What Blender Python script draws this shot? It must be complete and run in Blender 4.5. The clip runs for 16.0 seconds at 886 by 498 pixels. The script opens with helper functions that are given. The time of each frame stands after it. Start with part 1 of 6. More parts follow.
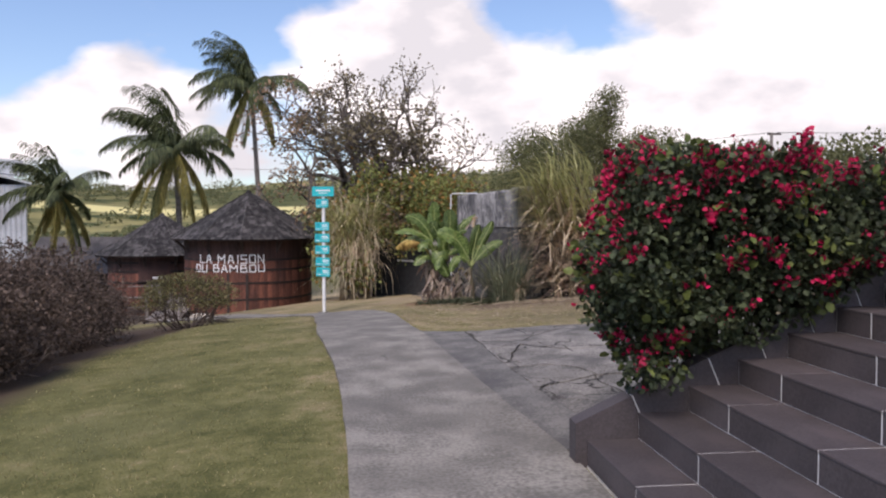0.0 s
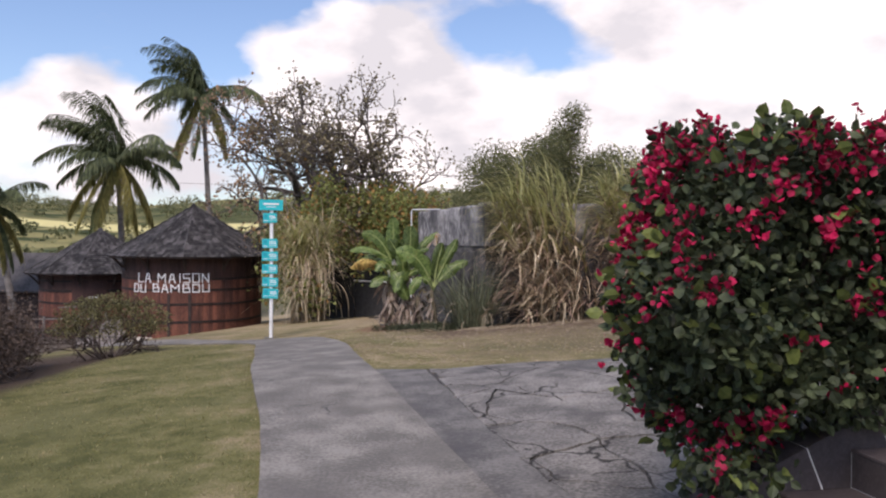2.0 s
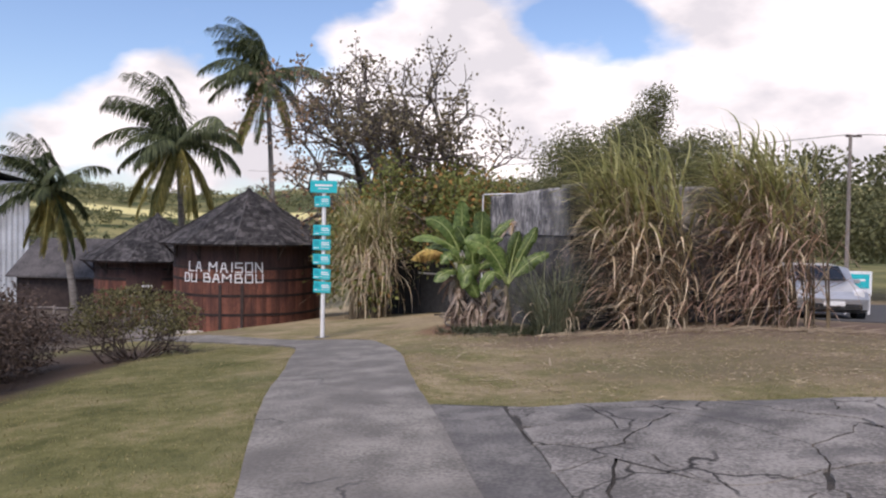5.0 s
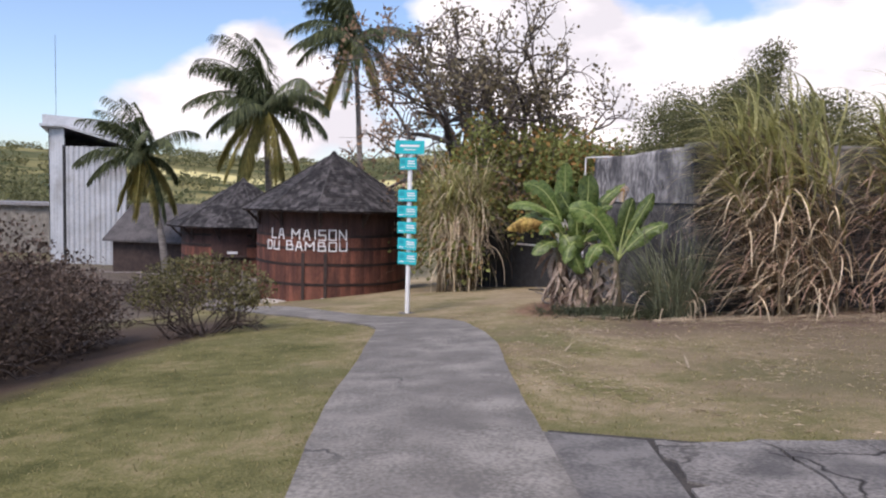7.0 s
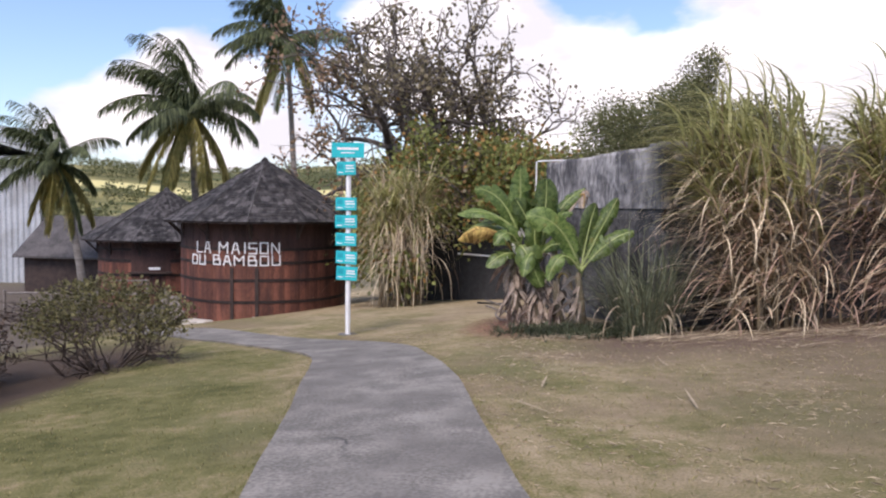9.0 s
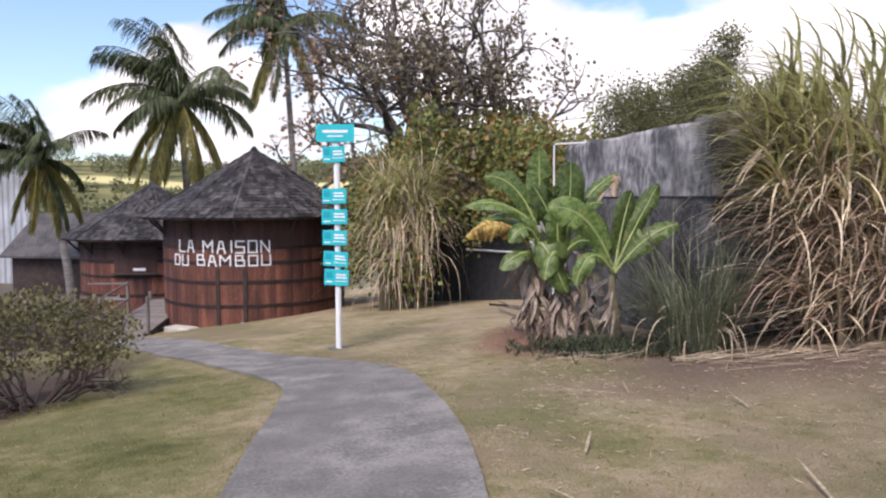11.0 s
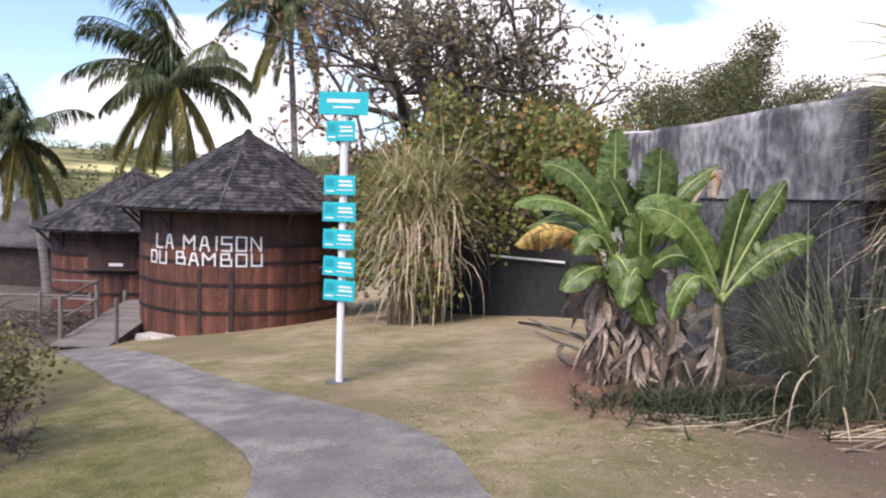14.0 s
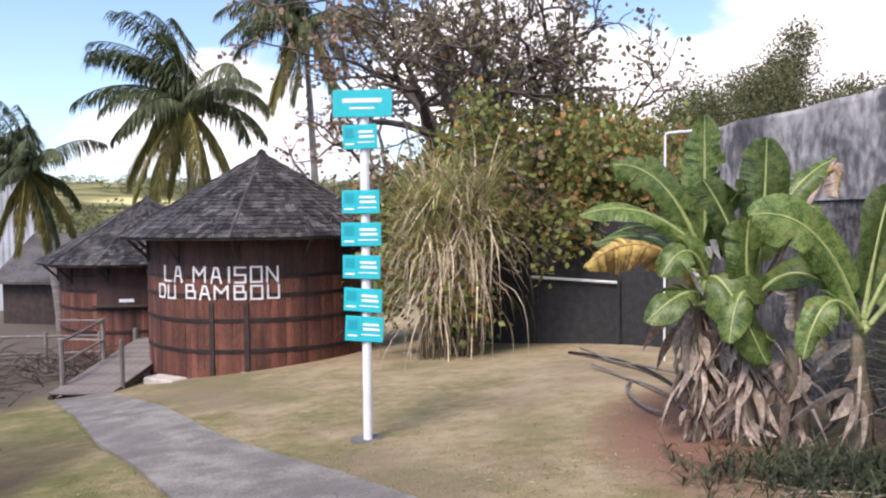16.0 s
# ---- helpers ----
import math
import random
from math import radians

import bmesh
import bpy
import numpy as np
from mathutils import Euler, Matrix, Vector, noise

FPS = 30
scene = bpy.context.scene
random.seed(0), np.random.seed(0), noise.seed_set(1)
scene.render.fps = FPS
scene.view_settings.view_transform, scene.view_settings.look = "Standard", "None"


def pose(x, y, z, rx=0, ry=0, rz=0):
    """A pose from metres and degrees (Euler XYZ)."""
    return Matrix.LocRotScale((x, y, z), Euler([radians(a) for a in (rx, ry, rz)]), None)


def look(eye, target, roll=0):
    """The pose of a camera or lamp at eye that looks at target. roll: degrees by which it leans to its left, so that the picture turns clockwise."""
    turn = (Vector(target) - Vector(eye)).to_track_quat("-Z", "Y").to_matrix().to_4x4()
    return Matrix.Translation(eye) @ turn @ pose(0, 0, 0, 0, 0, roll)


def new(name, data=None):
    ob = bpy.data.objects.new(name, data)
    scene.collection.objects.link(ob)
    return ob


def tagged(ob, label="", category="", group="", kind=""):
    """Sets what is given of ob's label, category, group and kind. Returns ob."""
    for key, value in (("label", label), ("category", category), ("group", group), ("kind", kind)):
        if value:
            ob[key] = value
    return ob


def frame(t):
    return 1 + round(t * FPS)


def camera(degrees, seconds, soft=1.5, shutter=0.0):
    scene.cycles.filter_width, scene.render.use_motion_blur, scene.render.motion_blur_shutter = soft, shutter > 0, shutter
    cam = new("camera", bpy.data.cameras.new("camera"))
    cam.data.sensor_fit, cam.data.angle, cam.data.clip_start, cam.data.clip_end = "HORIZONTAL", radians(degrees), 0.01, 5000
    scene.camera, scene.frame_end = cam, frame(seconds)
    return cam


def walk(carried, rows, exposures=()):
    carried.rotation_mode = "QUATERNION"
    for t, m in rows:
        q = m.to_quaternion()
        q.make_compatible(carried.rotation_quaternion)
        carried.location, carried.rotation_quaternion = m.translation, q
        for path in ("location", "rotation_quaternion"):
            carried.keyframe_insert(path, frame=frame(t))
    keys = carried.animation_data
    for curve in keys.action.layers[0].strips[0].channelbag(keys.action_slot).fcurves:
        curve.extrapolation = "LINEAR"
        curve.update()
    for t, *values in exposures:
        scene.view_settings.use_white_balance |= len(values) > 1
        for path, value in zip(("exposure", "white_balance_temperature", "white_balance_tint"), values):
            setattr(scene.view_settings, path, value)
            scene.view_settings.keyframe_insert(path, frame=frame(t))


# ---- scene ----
cam = camera(61.5, 16.0, soft=2.2)
PATH = [
    (0, (0.325, -0.149, 1.655), (0.234, 1.848, 1.582), -0.1),
    (0.5, (0.284, 0.332, 1.658), (0.322, 2.33, 1.598), -2.3),
    (1, (0.308, 0.754, 1.636), (0.286, 2.754, 1.621), -4.1),
    (1.5, (0.28, 1.156, 1.648), (0.23, 3.155, 1.618), -2.3),
    (2, (0.256, 1.613, 1.636), (0.272, 3.612, 1.613), 0.4),
    (2.5, (0.306, 2.094, 1.613), (0.202, 4.091, 1.599), -0.4),
    (3, (0.262, 2.5, 1.6), (0.154, 4.497, 1.565), 0.2),
    (3.5, (0.216, 3.013, 1.577), (0.172, 5.011, 1.514), -0.5),
    (4, (0.185, 3.471, 1.563), (-0.004, 5.462, 1.54), 1.5),
    (4.2, (0.17, 3.632, 1.565), (0.007, 5.626, 1.554), 1.3),
    (6.3, (0.037, 5.552, 1.569), (-0.187, 7.535, 1.44), -0.6),
    (6.5, (-0.013, 5.691, 1.553), (-0.273, 7.671, 1.437), -0.3),
    (7, (-0.23, 6.195, 1.509), (-0.634, 8.149, 1.37), 1.4),
    (7.5, (-0.303, 6.541, 1.502), (-0.581, 8.517, 1.364), 0.8),
    (8, (-0.403, 6.92, 1.476), (-0.699, 8.895, 1.361), -0.3),
    (8.5, (-0.553, 7.273, 1.468), (-0.844, 9.25, 1.387), 1.2),
    (8.7, (-0.605, 7.405, 1.479), (-0.847, 9.388, 1.377), 0.8),
    (10.8, (-0.739, 9.59, 1.504), (-0.995, 11.569, 1.371), -0.0),
    (11, (-0.831, 9.777, 1.494), (-1.097, 11.754, 1.356), -0.2),
    (11.5, (-0.972, 10.208, 1.449), (-1.197, 12.19, 1.306), -2.6),
    (12, (-1.12, 10.705, 1.417), (-1.423, 12.678, 1.309), -1.2),
    (12.5, (-1.307, 11.089, 1.432), (-1.602, 13.065, 1.342), 1.4),
    (13, (-1.295, 11.501, 1.44), (-1.471, 13.484, 1.256), -0.1),
    (13.5, (-1.485, 12.018, 1.422), (-1.782, 13.99, 1.271), 1.0),
    (14, (-1.649, 12.531, 1.405), (-1.918, 14.508, 1.267), 1.7),
    (14.5, (-1.781, 12.989, 1.405), (-2.107, 14.961, 1.341), -0.3),
    (15, (-1.887, 13.323, 1.436), (-2.233, 15.293, 1.408), 1.8),
    (15.5, (-1.98, 13.724, 1.392), (-2.246, 15.703, 1.287), 0.2),
    (16, (-2.09, 14.172, 1.347), (-2.425, 16.142, 1.263), -0.5),
]
walk(cam, [(t, look(eye, target, roll)) for t, eye, target, roll in PATH],
     [(0.0, 0.40, 6850, 21), (4.0, 0.34, 6850, 21), (7.0, 0.49, 6750, 21), (11.0, 0.73, 6700, 21), (14.5, 0.89, 6700, 21), (16.0, 0.94, 6750, 21)])

# world: partly cloudy tropical sky, veiled sun
SUN_EL, SUN_AZ = 52.0, 200.0
world = bpy.data.worlds.new("sky")
scene.world = world
world.use_nodes = True
wn, wl = world.node_tree.nodes, world.node_tree.links
wn.clear()
w_out = wn.new("ShaderNodeOutputWorld")
w_bg = wn.new("ShaderNodeBackground")
w_sky = wn.new("ShaderNodeTexSky")
w_sky.sky_type, w_sky.sun_disc = "NISHITA", False
w_sky.sun_elevation, w_sky.sun_rotation = radians(SUN_EL), radians(SUN_AZ)
w_co = wn.new("ShaderNodeTexCoord")
w_map = wn.new("ShaderNodeMapping")
w_map.inputs["Location"].default_value = (3.1, 1.35, 0.2)
w_map.inputs["Scale"].default_value = (1.0, 1.0, 1.9)
w_noise = wn.new("ShaderNodeTexNoise")
w_noise.inputs["Scale"].default_value = 2.7
w_noise.inputs["Detail"].default_value = 9.0
w_noise.inputs["Roughness"].default_value = 0.46
w_ramp = wn.new("ShaderNodeValToRGB")
w_ramp.color_ramp.elements[0].position, w_ramp.color_ramp.elements[0].color = 0.405, (0, 0, 0, 1)
w_ramp.color_ramp.elements[1].position, w_ramp.color_ramp.elements[1].color = 0.465, (1, 1, 1, 1)
w_noise2 = wn.new("ShaderNodeTexNoise")
w_noise2.inputs["Scale"].default_value = 4.6
w_noise2.inputs["Detail"].default_value = 6.0
w_cloud = wn.new("ShaderNodeValToRGB")
w_cloud.color_ramp.elements[0].position, w_cloud.color_ramp.elements[0].color = 0.40, (5.0, 5.15, 5.45, 1)
w_cloud.color_ramp.elements[1].position, w_cloud.color_ramp.elements[1].color = 0.58, (8.6, 8.5, 8.45, 1)
w_mix = wn.new("ShaderNodeMix")
w_mix.data_type = "RGBA"
w_gain = wn.new("ShaderNodeMix")
w_gain.data_type, w_gain.blend_type = "RGBA", "MULTIPLY"
w_gain.inputs[0].default_value = 1.0
w_gain.inputs[7].default_value = (0.95, 1.08, 1.2, 1)
wl.new(w_co.outputs["Generated"], w_map.inputs["Vector"])
wl.new(w_map.outputs["Vector"], w_noise.inputs["Vector"])
wl.new(w_map.outputs["Vector"], w_noise2.inputs["Vector"])
w_tilt = wn.new("ShaderNodeVectorMath")
w_tilt.operation = "DOT_PRODUCT"
w_tilt.inputs[1].default_value = (0.15, 0.05, -0.36)
w_sum = wn.new("ShaderNodeMath")
wl.new(w_co.outputs["Generated"], w_tilt.inputs[0])
wl.new(w_tilt.outputs["Value"], w_sum.inputs[0])
wl.new(w_noise.outputs[0], w_sum.inputs[1])
w_last = w_sum.outputs[0]
# cloud banks low on the west side and blue gaps between the clouds
for w_dir, w_wide, w_much in (((0.085, 0.97, 0.215), 7.0, -0.05), ((-0.27, 0.93, 0.27), 10.0, -0.07), ((-0.52, 0.84, 0.14), 8.0, 0.06), ((-0.39, 0.90, 0.19), 6.0, 0.05), ((-0.50, 0.83, 0.25), 8.0, -0.08)):
    w_d = wn.new("ShaderNodeVectorMath")
    w_d.operation = "DOT_PRODUCT"
    w_d.inputs[1].default_value = Vector(w_dir).normalized()
    w_r = wn.new("ShaderNodeMapRange")
    w_r.interpolation_type = "SMOOTHSTEP"
    w_r.inputs[1].default_value, w_r.inputs[2].default_value = math.cos(radians(w_wide)), 1.0
    w_r.inputs[3].default_value, w_r.inputs[4].default_value = 0.0, w_much
    w_a = wn.new("ShaderNodeMath")
    wl.new(w_co.outputs["Generated"], w_d.inputs[0])
    wl.new(w_d.outputs["Value"], w_r.inputs[0])
    wl.new(w_r.outputs[0], w_a.inputs[0])
    wl.new(w_last, w_a.inputs[1])
    w_last = w_a.outputs[0]
wl.new(w_last, w_ramp.inputs[0])
wl.new(w_noise2.outputs[0], w_cloud.inputs[0])
wl.new(w_sky.outputs[0], w_gain.inputs[6])
wl.new(w_ramp.outputs[0], w_mix.inputs[0])
wl.new(w_gain.outputs[2], w_mix.inputs[6])
wl.new(w_cloud.outputs[0], w_mix.inputs[7])
wl.new(w_mix.outputs[2], w_bg.inputs[0])
wl.new(w_bg.outputs[0], w_out.inputs[0])
w_bg.inputs[1].default_value = 0.12

sun = new("sun", bpy.data.lights.new("sun", "SUN"))
sun.data.energy, sun.data.angle, sun.data.color = 2.2, radians(22), (1.0, 0.95, 0.87)
sun.rotation_euler = (radians(90 - SUN_EL), 0, radians(180 - SUN_AZ))

# ---- helpers of this scene ----
rng = random.Random(7)
nrg = np.random.default_rng(11)


def mat(name, a, b, rough=0.85, scale=6.0, fine=60.0, bump=0.3, metal=0.0, stain=None, stain_scale=0.6, stain_at=(0.5, 0.7),
        per="", vary=0.25, stretch=(1, 1, 1), trans=0.0, dist=0.01, spec=0.4):
    """A surface of two colours at two scales, with an optional stain, relief and a change from piece to piece."""
    m = bpy.data.materials.new(name)
    m.use_nodes = True
    n, l = m.node_tree.nodes, m.node_tree.links
    p = n["Principled BSDF"]
    co = n.new("ShaderNodeTexCoord")
    mp = n.new("ShaderNodeMapping")
    mp.inputs["Scale"].default_value = stretch
    l.new(co.outputs["Object"], mp.inputs[0])
    big, small = n.new("ShaderNodeTexNoise"), n.new("ShaderNodeTexNoise")
    big.inputs["Scale"].default_value, big.inputs["Detail"].default_value = scale, 5
    small.inputs["Scale"].default_value, small.inputs["Detail"].default_value = fine, 4
    l.new(mp.outputs[0], big.inputs[0])
    l.new(mp.outputs[0], small.inputs[0])
    add = n.new("ShaderNodeMath")
    add.operation = "ADD"
    l.new(big.outputs[0], add.inputs[0])
    l.new(small.outputs[0], add.inputs[1])
    ramp = n.new("ShaderNodeMapRange")
    ramp.inputs[1].default_value, ramp.inputs[2].default_value = 0.82, 1.18
    l.new(add.outputs[0], ramp.inputs[0])
    mix = n.new("ShaderNodeMix")
    mix.data_type = "RGBA"
    mix.inputs[6].default_value, mix.inputs[7].default_value = (*a, 1), (*b, 1)
    l.new(ramp.outputs[0], mix.inputs[0])
    last = mix.outputs[2]
    if stain:
        sn = n.new("ShaderNodeTexNoise")
        sn.inputs["Scale"].default_value, sn.inputs["Detail"].default_value = stain_scale, 7
        l.new(mp.outputs[0], sn.inputs[0])
        sr = n.new("ShaderNodeMapRange")
        sr.inputs[1].default_value, sr.inputs[2].default_value = stain_at
        l.new(sn.outputs[0], sr.inputs[0])
        sm = n.new("ShaderNodeMix")
        sm.data_type = "RGBA"
        sm.inputs[7].default_value = (*stain, 1)
        l.new(sr.outputs[0], sm.inputs[0])
        l.new(last, sm.inputs[6])
        last = sm.outputs[2]
    if per:
        hs = n.new("ShaderNodeHueSaturation")
        vr = n.new("ShaderNodeMapRange")
        vr.inputs[3].default_value, vr.inputs[4].default_value = 1 - vary, 1 + vary
        src = n.new("ShaderNodeObjectInfo").outputs["Random"] if per == "object" else n.new("ShaderNodeNewGeometry").outputs["Random Per Island"]
        l.new(src, vr.inputs[0])
        l.new(vr.outputs[0], hs.inputs["Value"])
        l.new(last, hs.inputs["Color"])
        last = hs.outputs[0]
    l.new(last, p.inputs["Base Color"])
    p.inputs["Roughness"].default_value, p.inputs["Metallic"].default_value = rough, metal
    p.inputs["Specular IOR Level"].default_value = spec
    if bump:
        bp = n.new("ShaderNodeBump")
        bp.inputs["Strength"].default_value, bp.inputs["Distance"].default_value = bump, dist
        l.new(add.outputs[0], bp.inputs["Height"])
        l.new(bp.outputs[0], p.inputs["Normal"])
    if trans:
        tr = n.new("ShaderNodeBsdfTranslucent")
        l.new(last, tr.inputs[0])
        ms = n.new("ShaderNodeMixShader")
        ms.inputs[0].default_value = trans
        l.new(p.outputs[0], ms.inputs[1])
        l.new(tr.outputs[0], ms.inputs[2])
        l.new(ms.outputs[0], n["Material Output"].inputs[0])
    return m


def leafmat(name, a, b, vary=0.45, trans=0.3, rough=0.6):
    return mat(name, a, b, rough=rough, scale=3.0, fine=25.0, bump=0, per="island", vary=vary, trans=trans, spec=0.3)


class Geo:
    """Gathers vertices and faces for one mesh."""

    def __init__(self):
        self.v, self.f, self.k, self.n = [], [], [], 0

    def add(self, verts, faces, k=0):
        verts = np.asarray(verts, float).reshape(-1, 3)
        self.v.append(verts)
        self.f += [tuple(int(i) + self.n for i in f) for f in faces]
        self.k += [k] * len(faces)
        self.n += len(verts)

    def batch(self, verts, faces, k=0):
        """verts (m, j, 3): m pieces that share the faces of one piece."""
        m, j, _ = verts.shape
        fs = np.asarray(faces)
        allf = (fs[None] + (np.arange(m) * j)[:, None, None] + self.n).reshape(-1, fs.shape[1])
        self.v.append(verts.reshape(-1, 3))
        self.f += [tuple(r) for r in allf.tolist()]
        self.k += [k] * len(allf)
        self.n += m * j

    def mesh(self, name, mats, smooth=False):
        me = bpy.data.meshes.new(name)
        me.from_pydata(np.concatenate(self.v).tolist() if self.v else [], [], self.f)
        for m in mats:
            me.materials.append(m)
        if len(mats) > 1:
            me.polygons.foreach_set("material_index", self.k)
        if smooth:
            me.polygons.foreach_set("use_smooth", [True] * len(me.polygons))
        me.update()
        return me

    def box(self, c, s, rz=0.0, k=0, bevel=0.0):
        x, y, z = (q / 2 for q in s)
        if bevel:
            e = bevel
            pts = []
            for zz, ins in ((-z, e), (-z + e, 0), (z - e, 0), (z, e)):
                pts += [(-x + ins, -y + ins, zz), (x - ins, -y + ins, zz), (x - ins, y - ins, zz), (-x + ins, y - ins, zz)]
            fs = [(3, 2, 1, 0), (12, 13, 14, 15)]
            for q in range(3):
                fs += [(q * 4 + i, q * 4 + (i + 1) % 4, q * 4 + 4 + (i + 1) % 4, q * 4 + 4 + i) for i in range(4)]
        else:
            pts = [(a * x, b * y, d * z) for d in (-1, 1) for a, b in ((-1, -1), (1, -1), (1, 1), (-1, 1))]
            fs = [(3, 2, 1, 0), (4, 5, 6, 7)] + [(i, (i + 1) % 4, 4 + (i + 1) % 4, 4 + i) for i in range(4)]
        p = np.array(pts)
        ca, sa = math.cos(rz), math.sin(rz)
        p = np.stack([p[:, 0] * ca - p[:, 1] * sa, p[:, 0] * sa + p[:, 1] * ca, p[:, 2]], 1) + np.array(c)
        self.add(p, fs, k)

    def tube(self, pts, radii, sides=8, k=0, cap=True):
        pts = np.asarray(pts, float)
        n = len(pts)
        radii = np.broadcast_to(np.asarray(radii, float), (n,))
        tan = np.gradient(pts, axis=0)
        tan /= np.linalg.norm(tan, axis=1)[:, None] + 1e-9
        ref = np.array([0.0, 0, 1]) if abs(tan[0][2]) < 0.9 else np.array([1.0, 0, 0])
        vs = []
        for i in range(n):
            u = np.cross(tan[i], ref)
            u /= np.linalg.norm(u) + 1e-9
            w = np.cross(tan[i], u)
            a = np.linspace(0, 2 * np.pi, sides, endpoint=False)
            vs.append(pts[i] + radii[i] * (np.cos(a)[:, None] * u + np.sin(a)[:, None] * w))
        fs = [(i * sides + j, i * sides + (j + 1) % sides, (i + 1) * sides + (j + 1) % sides, (i + 1) * sides + j) for i in range(n - 1) for j in range(sides)]
        if cap:
            fs += [tuple(reversed(range(sides))), tuple(range((n - 1) * sides, n * sides))]
        self.add(np.concatenate(vs), fs, k)

    def prism(self, poly, z0, z1, k=0):
        """A polygon (x, y) pulled up between two heights, which may be lists."""
        n = len(poly)
        z0 = np.broadcast_to(z0, (n,))
        z1 = np.broadcast_to(z1, (n,))
        v = [(p[0], p[1], z) for p, z in zip(poly, z0)] + [(p[0], p[1], z) for p, z in zip(poly, z1)]
        self.add(v, [tuple(reversed(range(n))), tuple(range(n, 2 * n))] + [(i, (i + 1) % n, n + (i + 1) % n, n + i) for i in range(n)], k)


def part(name, geo, material, parent=None, label="", smooth=False):
    mats = material if isinstance(material, (list, tuple)) else [material]
    ob = new(name, geo.mesh(name, mats, smooth) if isinstance(geo, Geo) else geo)
    if parent:
        ob.parent = parent
    if label:
        ob["label"] = label
    return ob


def thing(name, at, label, category, group="", kind=""):
    ob = new(name)
    ob.location = at
    ob.empty_display_size = 0.2
    return tagged(ob, label, category, group, kind)


def frames_of(normals):
    """Two sideways axes for each row of directions."""
    n = normals / (np.linalg.norm(normals, axis=1)[:, None] + 1e-9)
    ref = np.where(np.abs(n[:, 2:3]) < 0.9, np.array([[0.0, 0, 1]]), np.array([[1.0, 0, 0]]))
    u = np.cross(n, ref)
    u /= np.linalg.norm(u, axis=1)[:, None] + 1e-9
    return n, u, np.cross(n, u)


LEAF = np.array([(0, 0, 0), (0.35, 0.3, 0.08), (0.75, 0.22, 0.06), (1, 0, -0.06), (0.75, -0.22, 0.06), (0.35, -0.3, 0.08), (0.5, 0, 0.0)])
LEAF_F = [(0, 6, 1), (1, 6, 2), (2, 6, 3), (3, 6, 4), (4, 6, 5), (5, 6, 0)]
DIAM = np.array([(0, 0, 0), (0.5, 0.28, 0.08), (1, 0, 0), (0.5, -0.28, 0.08)])
DIAM_F = [(0, 2, 1), (0, 3, 2)]


def leaves(geo, at, along, size, shape=LEAF, faces=LEAF_F, k=0, width=1.0):
    """Leaves at the points at, each pointing along its direction, turned at random about it."""
    n, u, w = frames_of(along)
    a = nrg.uniform(0, 2 * np.pi, len(at))[:, None]
    s, t = np.cos(a) * u + np.sin(a) * w, -np.sin(a) * u + np.cos(a) * w
    size = np.broadcast_to(size, (len(at),))[:, None, None]
    v = at[:, None] + size * (shape[None, :, 0:1] * n[:, None] + width * shape[None, :, 1:2] * s[:, None] + shape[None, :, 2:3] * t[:, None])
    geo.batch(v, faces, k)


def strap(geo, base, way, length, width, droop, segs=7, k=0, fold=0.25, curl=0.0):
    """A long strap leaf that rises along way and droops by its weight."""
    p = np.array(base, float)
    d = np.array(way, float)
    d /= np.linalg.norm(d)
    side = np.cross(d, (0, 0, 1.0))
    if np.linalg.norm(side) < 0.05:
        side = np.array([1.0, 0, 0])
    side /= np.linalg.norm(side)
    vs = []
    for i in range(segs + 1):
        q = i / segs
        w = width * (0.5 + 0.5 * min(1, q * 6)) * (1 - q ** 2.2) + 0.002
        up = np.cross(side, d)
        vs += [p - side * w / 2 + up * fold * w * 0.5, p, p + side * w / 2 + up * fold * w * 0.5]
        p = p + d * length / segs
        d = d + np.array((curl * (0.5 + q), 0, -droop * (0.4 + 1.2 * q))) / segs * 2
        d /= np.linalg.norm(d)
        s2 = np.cross(d, (0, 0, 1.0))
        if np.linalg.norm(s2) > 0.15:
            s2 /= np.linalg.norm(s2)
            side = s2 if s2 @ side > 0 else -s2
    fs = []
    for i in range(segs):
        b = i * 3
        fs += [(b, b + 1, b + 4, b + 3), (b + 1, b + 2, b + 5, b + 4)]
    geo.add(vs, fs, k)


def smooth01(a, b, x):
    q = min(1.0, max(0.0, (x - a) / (b - a)))
    return q * q * (3 - 2 * q)


def soft(x, e=1.0):
    """Zero below zero, x above, with a rounded start."""
    return 0.0 if x <= 0 else (x * x / (2 * e) if x < e else x - e / 2)


def ground_z(x, y):
    z = 0.04 - 0.062 * soft(min(y, 55.0) - 9.5, 1.5) + 0.08 * max(-11.0, -soft(-(x + 0.7), 1.0)) + 0.05 * max(-6.0, -soft(-(x + 5.8), 1.0))
    z += 0.07 * min(4.0, soft(x, 0.6)) - 0.04 * min(4.0, soft(x, 0.6)) * smooth01(9, 3, y)
    z += 0.35 * smooth01(-5.5, -9, x) * smooth01(22, 10, y) * -1.0
    z -= 0.13 * math.exp(-((x + 4.25) ** 2 + (y - 21.9) ** 2) / 9.0)
    far = math.hypot(x, y - 20)
    if far > 60:
        ang = math.atan2(x, y - 20)
        top = 36 + 5 * math.sin(ang * 3.1 + 0.7) + 3 * math.sin(ang * 8 + 2) + 2 * math.sin(ang * 19)
        z += smooth01(150, 600, far) * top + (far > 600) * (far - 600) * 0.004
    return z

